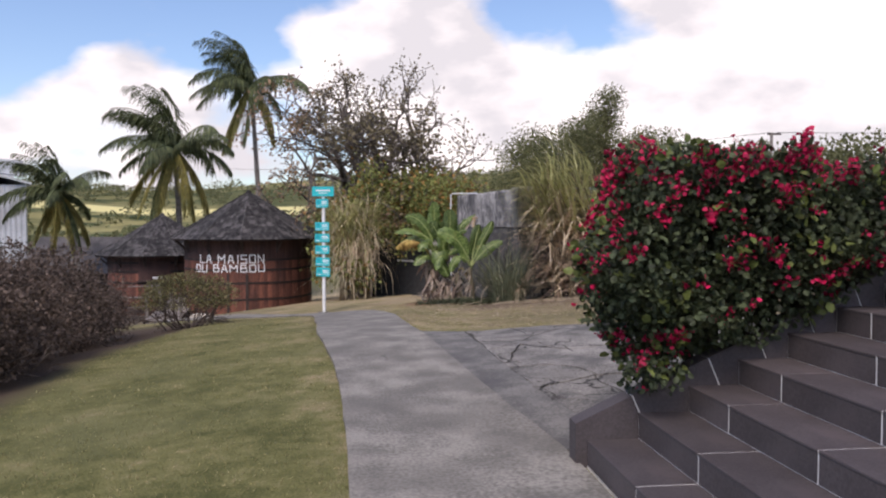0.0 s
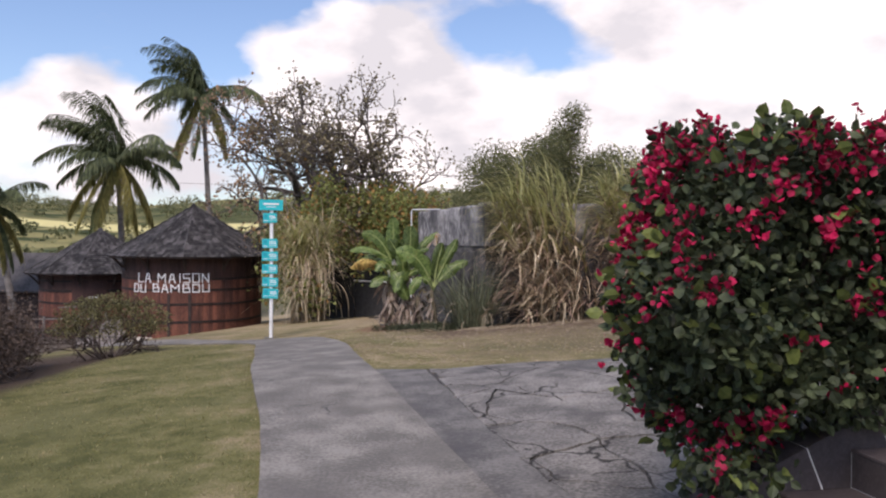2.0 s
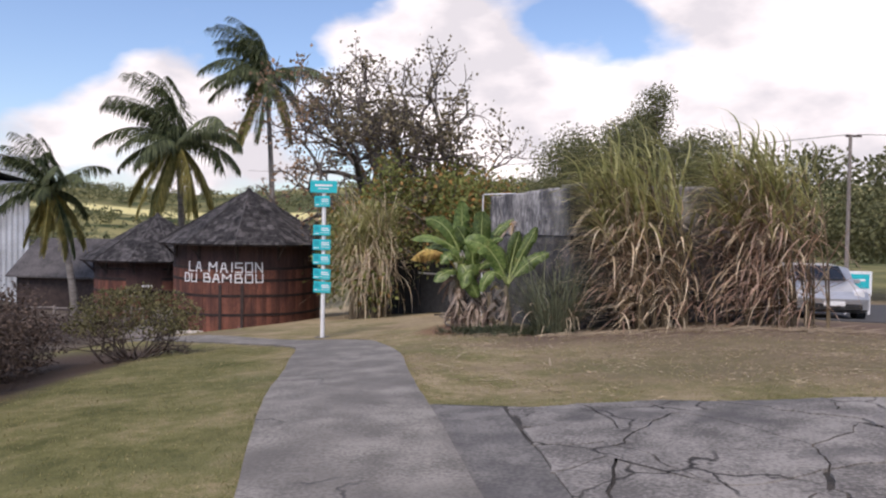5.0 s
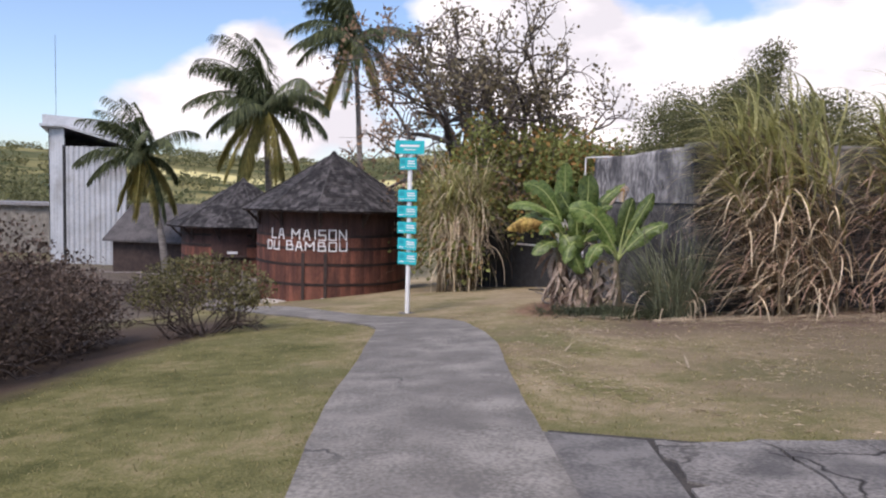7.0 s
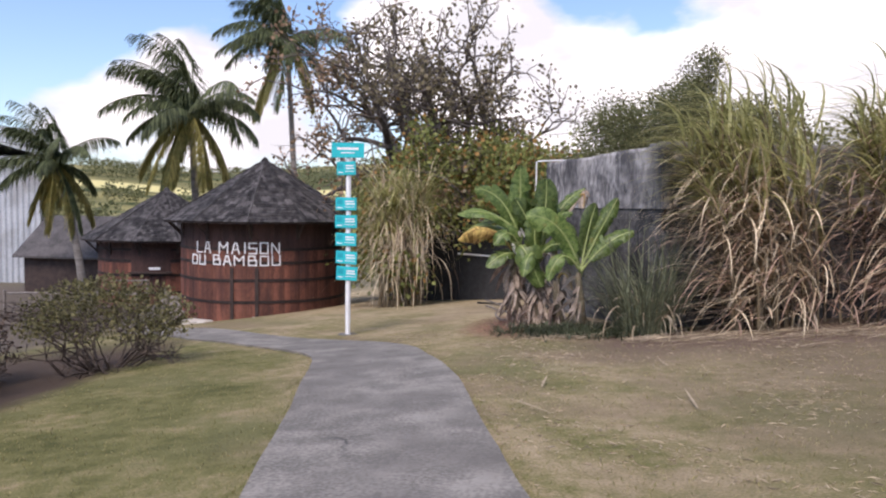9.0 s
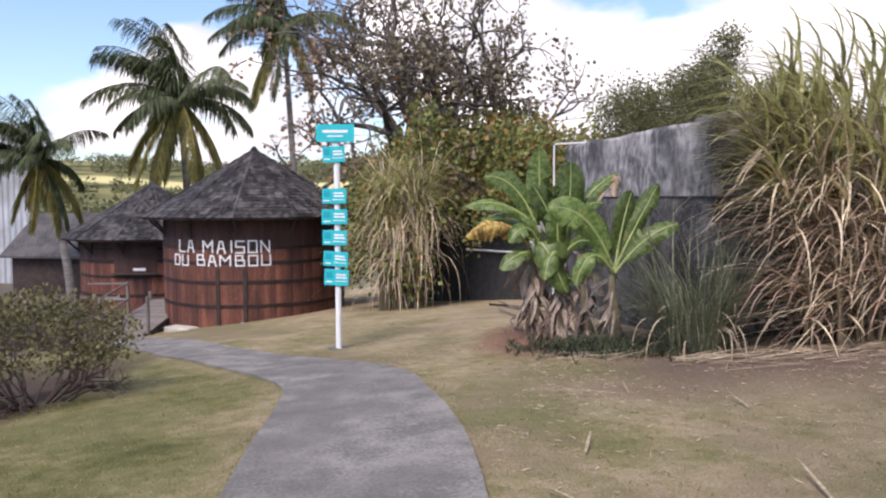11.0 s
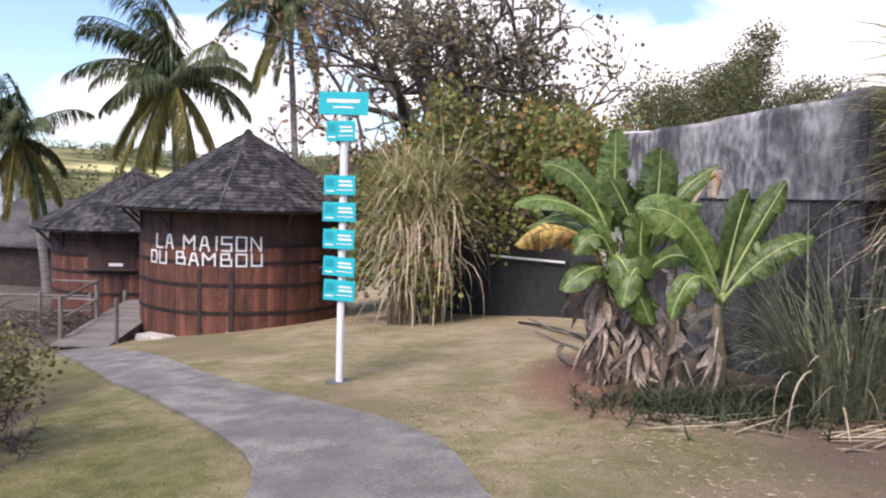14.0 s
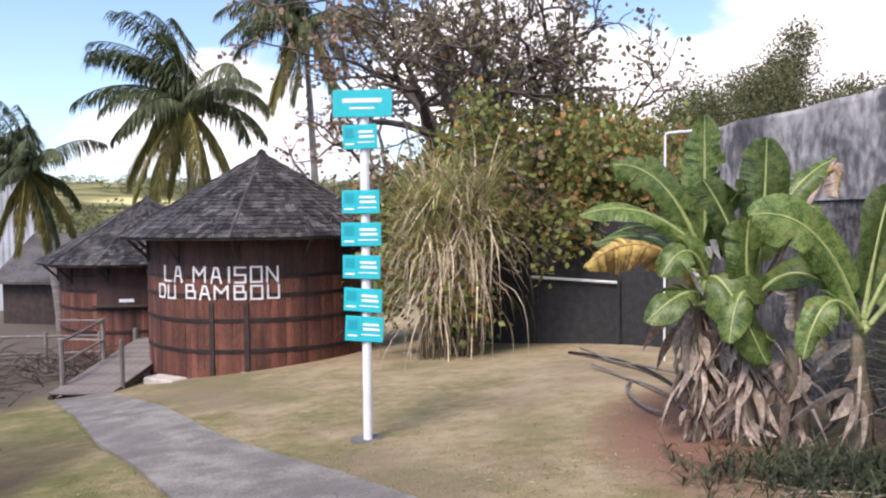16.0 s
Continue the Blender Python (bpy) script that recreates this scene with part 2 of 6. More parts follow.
# ---- materials ----
M_CONC = mat("concrete", (0.135, 0.124, 0.108), (0.285, 0.262, 0.228), 0.9, 2.6, 38, 0.8, stain=(0.125, 0.114, 0.10), stain_scale=1.1, stain_at=(0.44, 0.74))
M_DRAIN = mat("dark_concrete", (0.10, 0.094, 0.087), (0.195, 0.182, 0.166), 0.92, 4.0, 36, 0.6, stain=(0.07, 0.066, 0.066), stain_scale=1.1, stain_at=(0.5, 0.7))
M_SLAB = mat("weathered_concrete", (0.105, 0.097, 0.088), (0.275, 0.254, 0.228), 0.92, 2.6, 40, 0.8, stain=(0.08, 0.075, 0.072), stain_scale=1.1, stain_at=(0.5, 0.64), per="object", vary=0.1)


def cracked(m, scale, width, colour, wobble=0.35, shown=0.5):
    """Fine jagged cracks cut into a surface, broken off here and there."""
    n, l = m.node_tree.nodes, m.node_tree.links
    p = n["Principled BSDF"]
    co, no, ad, vo = n.new("ShaderNodeTexCoord"), n.new("ShaderNodeTexNoise"), n.new("ShaderNodeMix"), n.new("ShaderNodeTexVoronoi")
    no.inputs["Scale"].default_value, no.inputs["Detail"].default_value = 2.2, 6
    l.new(co.outputs["Object"], no.inputs[0])
    ad.data_type, ad.blend_type = "RGBA", "LINEAR_LIGHT"
    ad.inputs[0].default_value = wobble
    l.new(co.outputs["Object"], ad.inputs[6])
    l.new(no.outputs["Color"], ad.inputs[7])
    vo.feature = "DISTANCE_TO_EDGE"
    vo.inputs["Scale"].default_value = scale
    l.new(ad.outputs[2], vo.inputs["Vector"])
    mr, mk, ma = n.new("ShaderNodeMapRange"), n.new("ShaderNodeMapRange"), n.new("ShaderNodeMath")
    mr.inputs[1].default_value, mr.inputs[2].default_value = width, width * 0.3
    l.new(vo.outputs["Distance"], mr.inputs[0])
    part_noise = n.new("ShaderNodeTexNoise")
    part_noise.inputs["Scale"].default_value = 0.8
    l.new(co.outputs["Object"], part_noise.inputs[0])
    mk.inputs[1].default_value, mk.inputs[2].default_value = shown - 0.04, shown + 0.06
    l.new(part_noise.outputs[0], mk.inputs[0])
    ma.operation = "MULTIPLY"
    l.new(mr.outputs[0], ma.inputs[0])
    l.new(mk.outputs[0], ma.inputs[1])
    mx = n.new("ShaderNodeMix")
    mx.data_type = "RGBA"
    mx.inputs[7].default_value = (*colour, 1)
    l.new(ma.outputs[0], mx.inputs[0])
    l.new(p.inputs["Base Color"].links[0].from_socket, mx.inputs[6])
    l.new(mx.outputs[2], p.inputs["Base Color"])
    bp = n.new("ShaderNodeBump")
    bp.invert = True
    bp.inputs["Strength"].default_value, bp.inputs["Distance"].default_value = 0.8, 0.01
    l.new(ma.outputs[0], bp.inputs["Height"])
    if p.inputs["Normal"].links:
        l.new(p.inputs["Normal"].links[0].from_socket, bp.inputs["Normal"])
    l.new(bp.outputs[0], p.inputs["Normal"])


cracked(M_SLAB, 1.1, 0.022, (0.03, 0.027, 0.024), 0.30, 0.46)
cracked(M_CONC, 0.45, 0.006, (0.08, 0.075, 0.07), 0.25, 0.62)
M_DIRT = mat("dark_dirt", (0.03, 0.028, 0.026), (0.07, 0.06, 0.05), 0.95, 5, 50, 0.6)
M_TILE = mat("brown_tile", (0.060, 0.049, 0.050), (0.088, 0.073, 0.074), 0.62, 2.5, 70, 0.12, per="object", vary=0.15, stain=(0.12, 0.09, 0.09), stain_scale=2.0, stain_at=(0.6, 0.8))
M_GROUT = mat("pale_grout", (0.62, 0.60, 0.57), (0.78, 0.76, 0.73), 0.9, 10, 80, 0.2)
M_WHITE = mat("white_paint", (0.72, 0.72, 0.72), (0.82, 0.82, 0.81), 0.5, 3, 40, 0.08)
M_TEAL = mat("teal_enamel", (0.0, 0.42, 0.46), (0.0, 0.47, 0.52), 0.45, 3, 30, 0.03)
M_TEALDK = mat("deep_teal_enamel", (0.0, 0.30, 0.36), (0.0, 0.34, 0.40), 0.45, 3, 30, 0.03)
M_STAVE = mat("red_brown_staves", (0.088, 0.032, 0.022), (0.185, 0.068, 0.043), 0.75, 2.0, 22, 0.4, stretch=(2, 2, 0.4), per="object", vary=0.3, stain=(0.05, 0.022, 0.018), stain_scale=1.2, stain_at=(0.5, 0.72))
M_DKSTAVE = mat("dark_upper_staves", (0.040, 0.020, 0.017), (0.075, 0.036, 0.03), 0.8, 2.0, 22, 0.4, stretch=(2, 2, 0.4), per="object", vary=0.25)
M_HOOP = mat("rusty_iron", (0.018, 0.013, 0.012), (0.045, 0.03, 0.026), 0.7, 6, 50, 0.3, metal=0.3)
M_SHINGLE = mat("grey_wood_shingle", (0.016, 0.0145, 0.0145), (0.088, 0.080, 0.078), 0.88, 2.2, 30, 0.5, per="object", vary=0.75, stretch=(1, 1, 1))
M_SHINGLE2 = mat("grey_wood_shingle_rest", (0.016, 0.0145, 0.0145), (0.088, 0.080, 0.078), 0.88, 2.2, 30, 0.5, per="island", vary=0.75)
M_WOOD = mat("weathered_wood", (0.13, 0.11, 0.095), (0.24, 0.21, 0.19), 0.85, 4, 40, 0.4, stretch=(3, 3, 0.6), per="object", vary=0.2)
M_DKWOOD = mat("dark_wood", (0.03, 0.02, 0.018), (0.06, 0.04, 0.034), 0.8, 4, 40, 0.3)
M_WALL = mat("streaked_stone_wall", (0.115, 0.11, 0.112), (0.44, 0.415, 0.40), 0.92, 1.3, 7, 1.0, stretch=(1.3, 1.3, 0.8), stain=(0.06, 0.057, 0.062), stain_scale=0.75, stain_at=(0.44, 0.68), dist=0.03)
M_WALLLOW = mat("mossy_stone", (0.035, 0.034, 0.035), (0.15, 0.142, 0.138), 0.95, 1.6, 14, 1.0, dist=0.04, stretch=(1.2, 1.2, 0.7), stain=(0.03, 0.029, 0.028), stain_scale=1.1, stain_at=(0.46, 0.66))
M_METAL = mat("galvanised_sheet", (0.42, 0.44, 0.46), (0.55, 0.57, 0.59), 0.5, 0.6, 10, 0.05, metal=0.25, stain=(0.3, 0.29, 0.28), stain_scale=0.4)
M_GREYROOF = mat("grey_roof", (0.16, 0.155, 0.16), (0.26, 0.25, 0.25), 0.85, 1.0, 12, 0.3)
M_OLDROOF = mat("old_dark_roof", (0.05, 0.046, 0.046), (0.11, 0.10, 0.098), 0.9, 1.2, 12, 0.4)
M_BLACK = mat("black_netting", (0.018, 0.018, 0.019), (0.036, 0.036, 0.038), 0.8, 8, 60, 0.2)
M_PIPE = mat("black_hose", (0.012, 0.012, 0.013), (0.03, 0.03, 0.03), 0.55, 8, 60, 0.1)
M_BARK = mat("grey_bark", (0.075, 0.062, 0.055), (0.17, 0.145, 0.13), 0.92, 6, 40, 0.7, stretch=(1, 1, 0.4))
M_PALMBARK = mat("palm_bark", (0.12, 0.105, 0.095), (0.23, 0.21, 0.19), 0.92, 3, 30, 0.6, stretch=(0.6, 0.6, 3))
M_TWIG = mat("twigs", (0.05, 0.036, 0.03), (0.11, 0.085, 0.07), 0.9, 8, 40, 0.3)
M_PALM = leafmat("palm_green", (0.05, 0.07, 0.035), (0.15, 0.175, 0.075), 0.45, 0.35)
M_PALMOLD = leafmat("palm_yellow", (0.17, 0.165, 0.05), (0.33, 0.28, 0.09), 0.4, 0.35)
M_CANEG = leafmat("cane_green", (0.27, 0.275, 0.10), (0.52, 0.49, 0.24), 0.4, 0.4)
M_CANED = leafmat("cane_dry", (0.46, 0.36, 0.24), (0.82, 0.69, 0.49), 0.4, 0.25, 0.8)
M_CANEP = leafmat("cane_dry_reddish", (0.30, 0.19, 0.14), (0.52, 0.37, 0.28), 0.4, 0.15, 0.8)
M_STALK = leafmat("cane_stalk", (0.10, 0.075, 0.05), (0.22, 0.17, 0.10), 0.3, 0.0, 0.7)
M_ALMOND = leafmat("almond_leaf", (0.12, 0.105, 0.06), (0.27, 0.225, 0.14), 0.45, 0.35)
M_ALMONDR = leafmat("almond_rust_leaf", (0.22, 0.145, 0.09), (0.40, 0.26, 0.16), 0.4)
M_CROTG = leafmat("broad_green_leaf", (0.12, 0.15, 0.045), (0.30, 0.31, 0.10), 0.45, 0.4)
M_CROTO = leafmat("broad_orange_leaf", (0.24, 0.13, 0.045), (0.42, 0.24, 0.08), 0.45)
M_BANANA = mat("banana_green", (0.05, 0.09, 0.022), (0.18, 0.245, 0.07), 0.38, 1.6, 9, 0.25, stretch=(9, 0.9, 9), trans=0.35, stain=(0.30, 0.27, 0.08), stain_scale=0.9, stain_at=(0.60, 0.86), per="object", vary=0.38)
M_BANRIB = mat("banana_midrib", (0.24, 0.30, 0.10), (0.36, 0.40, 0.16), 0.5, 8, 40, 0.1)
M_BANY = leafmat("banana_yellow", (0.30, 0.17, 0.06), (0.55, 0.40, 0.12), 0.5, 0.25, 0.7)
M_BAND = leafmat("banana_dead", (0.26, 0.20, 0.155), (0.52, 0.42, 0.34), 0.35, 0.1, 0.85)
M_REED = leafmat("reed_blade", (0.11, 0.125, 0.075), (0.25, 0.265, 0.165), 0.4, 0.3)
M_FOOTING = mat("pale_footing", (0.36, 0.32, 0.27), (0.56, 0.51, 0.44), 0.9, 5, 40, 0.4)
M_HUSK = mat("pale_husk", (0.55, 0.50, 0.44), (0.78, 0.74, 0.68), 0.8, 6, 40, 0.2)
M_BANDK = leafmat("banana_dead_dark", (0.10, 0.07, 0.055), (0.24, 0.18, 0.145), 0.35, 0.1, 0.85)
M_BANSTEM = mat("banana_stem", (0.12, 0.10, 0.06), (0.24, 0.19, 0.13), 0.7, 4, 30, 0.4, stretch=(3, 3, 0.5))
M_BOUG = leafmat("bougainvillea_leaf", (0.026, 0.036, 0.019), (0.072, 0.09, 0.042), 0.6, 0.25, 0.6)
M_BOUGY = leafmat("bougainvillea_young_leaf", (0.09, 0.12, 0.03), (0.18, 0.205, 0.06), 0.3, 0.3, 0.5)
M_BRACT = leafmat("crimson_bract", (0.26, 0.006, 0.033), (0.53, 0.014, 0.08), 0.45, 0.25, 0.6)
M_DKBUSH = leafmat("dark_bush_leaf", (0.06, 0.042, 0.034), (0.135, 0.098, 0.075), 0.55, 0.15, 0.7)
M_SHRUB = leafmat("shrub_leaf", (0.085, 0.08, 0.036), (0.20, 0.18, 0.078), 0.45)
M_FARTREE = leafmat("far_tree_leaf", (0.10, 0.11, 0.05), (0.22, 0.22, 0.105), 0.35, 0.4)
M_STRAW = leafmat("straw", (0.28, 0.22, 0.145), (0.48, 0.39, 0.275), 0.4, 0.1, 0.9)
M_GRASS = leafmat("grass_blade", (0.25, 0.23, 0.10), (0.42, 0.36, 0.19), 0.3, 0.5)
M_WEED = leafmat("weed_green", (0.03, 0.038, 0.02), (0.085, 0.098, 0.05), 0.45, 0.2)
M_GREENBLADE = leafmat("edge_grass", (0.18, 0.18, 0.065), (0.31, 0.30, 0.125), 0.3, 0.5)
M_ASPHALT = mat("asphalt", (0.045, 0.045, 0.047), (0.085, 0.083, 0.083), 0.9, 2, 60, 0.4)
M_SILVER = mat("silver_paint", (0.42, 0.43, 0.44), (0.5, 0.51, 0.52), 0.3, 2, 30, 0.0, metal=0.6)
M_GLASS = mat("dark_glass", (0.012, 0.014, 0.016), (0.02, 0.022, 0.025), 0.08, 2, 20, 0.0, spec=0.6)
M_RUBBER = mat("rubber", (0.012, 0.012, 0.012), (0.03, 0.03, 0.03), 0.8, 8, 40, 0.2)


def ground_material():
    """Dry mown lawn, bare soil under the shrubs, far fields and woods, by place."""
    m = bpy.data.materials.new("ground_cover")
    m.use_nodes = True
    n, l = m.node_tree.nodes, m.node_tree.links
    p = n["Principled BSDF"]
    p.inputs["Roughness"].default_value = 0.95
    p.inputs["Specular IOR Level"].default_value = 0.15
    co = n.new("ShaderNodeTexCoord")

    def noise(scale, detail=6):
        t = n.new("ShaderNodeTexNoise")
        t.inputs["Scale"].default_value, t.inputs["Detail"].default_value = scale, detail
        l.new(co.outputs["Object"], t.inputs[0])
        return t.outputs[0]

    def remap(src, a, b):
        t = n.new("ShaderNodeMapRange")
        t.inputs[1].default_value, t.inputs[2].default_value = a, b
        l.new(src, t.inputs[0])
        return t.outputs[0]

    def blend(fac, a, b):
        t = n.new("ShaderNodeMix")
        t.data_type = "RGBA"
        l.new(fac, t.inputs[0])
        for q, s in ((a, 6), (b, 7)):
            if isinstance(q, tuple):
                t.inputs[s].default_value = (*q, 1)
            else:
                l.new(q, t.inputs[s])
        return t.outputs[2]

    def math2(op, a, b):
        t = n.new("ShaderNodeMath")
        t.operation = op
        for q, s in ((a, 0), (b, 1)):
            if isinstance(q, (int, float)):
                t.inputs[s].default_value = q
            else:
                l.new(q, t.inputs[s])
        return t.outputs[0]

    sep = n.new("ShaderNodeSeparateXYZ")
    l.new(co.outputs["Object"], sep.inputs[0])
    X, Y = sep.outputs[0], sep.outputs[1]
    fine = noise(55, 4)
    wob = math2("MULTIPLY", math2("SUBTRACT", noise(0.55), 0.5), 5.0)
    # olive, straw and pale patches in one ramp, drier further on
    mixn = math2("ADD", math2("ADD", math2("MULTIPLY", noise(1.3, 8), 0.75), math2("MULTIPLY", noise(6.0, 5), 0.55)), math2("MULTIPLY", fine, 0.70))
    drift = math2("ADD", math2("ADD", math2("MULTIPLY", X, 0.010), math2("MULTIPLY", Y, 0.0125)), math2("MULTIPLY", wob, 0.05))
    lawn_ramp = n.new("ShaderNodeValToRGB")
    stops = [(0.0, (0.075, 0.078, 0.026)), (0.30, (0.155, 0.148, 0.055)), (0.52, (0.23, 0.195, 0.095)), (0.74, (0.33, 0.26, 0.155)), (1.0, (0.41, 0.33, 0.21))]
    while len(lawn_ramp.color_ramp.elements) < len(stops):
        lawn_ramp.color_ramp.elements.new(0.5)
    for e, (q, c) in zip(lawn_ramp.color_ramp.elements, stops):
        e.position, e.color = q, (*c, 1)
    # greener on the slope west of the path, drier past its bend
    west = math2("MULTIPLY", remap(math2("ADD", X, math2("MULTIPLY", Y, 0.237)), 0.6, 0.0), remap(math2("ADD", Y, math2("MULTIPLY", X, 1.1)), 14.6, 13.2))
    drift = math2("SUBTRACT", drift, math2("MULTIPLY", west, 0.12))
    drift = math2("ADD", drift, math2("MULTIPLY", math2("MULTIPLY", remap(Y, 15.0, 19.0), math2("SUBTRACT", 1.0, west)), 0.02))
    l.new(remap(math2("ADD", mixn, drift), 0.80, 1.48), lawn_ramp.inputs[0])
    lawn = lawn_ramp.outputs[0]
    green = math2("MULTIPLY", remap(noise(0.42, 9), 0.50, 0.64), 0.62)
    lawn = blend(green, lawn, blend(fine, (0.085, 0.088, 0.035), (0.20, 0.19, 0.085)))
    shift = math2("ADD", math2("MULTIPLY", noise(0.9, 9), 0.6), math2("MULTIPLY", noise(0.27, 4), 0.5))
    dry = math2("MULTIPLY", math2("MULTIPLY", remap(shift, 0.53, 0.68), remap(Y, 9.0, 13.0)), math2("MULTIPLY", math2("SUBTRACT", 1.0, west), 0.7))
    lawn = blend(dry, lawn, blend(fine, (0.13, 0.092, 0.06), (0.36, 0.27, 0.18)))
    worn = math2("MULTIPLY", math2("MULTIPLY", remap(math2("ADD", X, math2("MULTIPLY", wob, 0.5)), -0.2, 2.6), remap(Y, 10.5, 13.0)), 0.62)
    lawn = blend(worn, lawn, blend(fine, (0.075, 0.057, 0.037), (0.21, 0.158, 0.103)))
    soil = blend(fine, (0.045, 0.032, 0.025), (0.105, 0.075, 0.055))
    # bare soil beyond the lawn's edge towards the shrubs
    edge = math2("ADD", math2("ADD", X, math2("MULTIPLY", Y, 0.19)), math2("MULTIPLY", wob, 0.16))
    bare = math2("MULTIPLY", remap(edge, -2.9, -3.5), math2("MULTIPLY", remap(Y, 24.0, 20.0), remap(X, -13.0, -11.0)))
    near = blend(bare, lawn, soil)
    yard = math2("MULTIPLY", remap(math2("ADD", X, math2("MULTIPLY", wob, 0.2)), -11.8, -12.8), remap(Y, 21.0, 23.0))
    near = blend(yard, near, blend(fine, (0.075, 0.06, 0.047), (0.20, 0.165, 0.13)))
    # reddish bare patch beside the banana plants
    dx, dy = math2("SUBTRACT", X, -0.9), math2("MULTIPLY", math2("SUBTRACT", Y, 21.6), 0.42)
    red = remap(math2("ADD", math2("ADD", math2("MULTIPLY", dx, dx), math2("MULTIPLY", dy, dy)), math2("MULTIPLY", wob, 0.25)), 1.3, 0.2)
    near = blend(red, near, blend(fine, (0.17, 0.085, 0.058), (0.32, 0.18, 0.125)))
    # litter under the canes
    cx = math2("MULTIPLY", remap(math2("ADD", X, math2("MULTIPLY", wob, 0.4)), -0.7, 0.7), math2("MULTIPLY", remap(math2("ADD", Y, math2("MULTIPLY", wob, 0.5)), 16.3, 18.4), remap(Y, 24.0, 22.0)))
    near = blend(cx, near, blend(fine, (0.085, 0.058, 0.044), (0.22, 0.155, 0.115)))
    fieldn = remap(noise(0.012, 3), 0.42, 0.58)
    field = blend(fieldn, (0.10, 0.105, 0.042), (0.27, 0.24, 0.10))
    field = blend(remap(noise(0.05, 8), 0.5, 0.62), field, (0.045, 0.062, 0.022))
    band = math2("MULTIPLY", math2("MULTIPLY", remap(Y, 300.0, 306.0), remap(Y, 338.0, 332.0)), math2("MULTIPLY", remap(X, -60.0, -75.0), remap(X, -215.0, -200.0)))
    field = blend(band, field, (0.62, 0.55, 0.25))
    col = blend(remap(Y, 45.0, 70.0), near, field)
    l.new(col, p.inputs["Base Color"])
    bp = n.new("ShaderNodeBump")
    bp.inputs["Strength"].default_value, bp.inputs["Distance"].default_value = 0.7, 0.03
    l.new(math2("ADD", fine, noise(9)), bp.inputs["Height"])
    l.new(bp.outputs[0], p.inputs["Normal"])
    return m


M_GROUND = ground_material()

# ---- ground: one sheet to the horizon ----


def spread(lo, hi, step, far_lo, far_hi):
    out, s, q = list(np.arange(lo, hi, step)), step, lo
    while q > far_lo:
        s *= 1.18
        q -= s
        out.insert(0, q)
    s, q = step, out[-1]
    while q < far_hi:
        s *= 1.12
        q += s
        out.append(q)
    return out


gx, gy = spread(-15, 12, 0.4, -2200, 2200), spread(-3, 34, 0.4, -900, 3200)
g = Geo()
g.add([(x, y, ground_z(x, y)) for y in gy for x in gx],
      [(j * len(gx) + i, j * len(gx) + i + 1, (j + 1) * len(gx) + i + 1, (j + 1) * len(gx) + i) for j in range(len(gy) - 1) for i in range(len(gx) - 1)])
tagged(part("ground", g, M_GROUND, smooth=True), "dry mown lawn sloping down to far hills", "ground", kind="structure")


def drape(name, left, right, rise, material, across=5, step=0.35, depth=0.12, wob=0.0):
    """A paved strip between two edge lines, laid on the ground with sides of its own."""
    left, right = np.array(left, float), np.array(right, float)

    def even(line, count):
        d = np.r_[0, np.cumsum(np.linalg.norm(np.diff(line, axis=0), axis=1))]
        # rounded corners
        s = np.linspace(0, d[-1], count)
        out = np.stack([np.interp(s, d, line[:, 0]), np.interp(s, d, line[:, 1])], 1)
        for _ in range(1):
            out[1:-1] = (out[:-2] + 2 * out[1:-1] + out[2:]) / 4
        return out
    count = max(8, int(np.linalg.norm(np.diff(left, axis=0), axis=1).sum() / step))
    a, b = even(left, count), even(right, count)
    geo = Geo()
    vs = []
    for i in range(count):
        for q in np.linspace(0, 1, across):
            x, y = a[i] * (1 - q) + b[i] * q
            if wob and q in (0, 1):
                x += wob * noise.noise((x * 2.3, y * 2.3, q))
            vs.append((x, y, ground_z(x, y) + rise))
    n1 = len(vs)
    edge = [i * across for i in range(count)] + [(count - 1) * across + k for k in range(1, across)] + [i * across + across - 1 for i in range(count - 2, -1, -1)] + list(range(across - 2, 0, -1))
    vs += [(vs[i][0], vs[i][1], vs[i][2] - depth) for i in edge]
    fs = [(i * across + k, i * across + k + 1, (i + 1) * across + k + 1, (i + 1) * across + k) for i in range(count - 1) for k in range(across - 1)]
    m = len(edge)
    fs += [(edge[i], edge[(i + 1) % m], n1 + (i + 1) % m, n1 + i) for i in range(m)]
    geo.add(vs, fs)
    return part(name, geo, material)


PATH_L = [(0.35, -4.0), (0.0, 1.5), (-0.42, 4.15), (-0.68, 5.46), (-0.98, 6.87), (-1.32, 8.28), (-1.72, 9.7), (-2.21, 11.48), (-2.75, 13.98), (-3.02, 15.0), (-3.32, 16.4), (-3.62, 17.5),
          (-4.0, 18.15), (-4.85, 19.2), (-6.25, 20.75), (-7.5, 21.95), (-9.6, 24.4), (-11.9, 26.9)]
PATH_R = [(2.35, -4.0), (1.52, 1.3), (1.10, 4.0), (0.95, 4.9), (0.66, 6.0), (0.36, 7.2), (-0.25, 9.7), (-0.5, 10.8), (-0.75, 11.9), (-1.05, 13.4), (-1.36, 15.1), (-1.65, 16.2), (-2.0, 17.2), (-2.35, 18.3),
          (-3.03, 19.3), (-4.3, 20.65), (-6.2, 22.25), (-8.4, 24.75), (-11.0, 27.2)]
tagged(drape("concrete_path", PATH_L, PATH_R, 0.035, M_CONC, wob=0.012), "grey weathered concrete footpath through the lawn", "path", kind="structure")

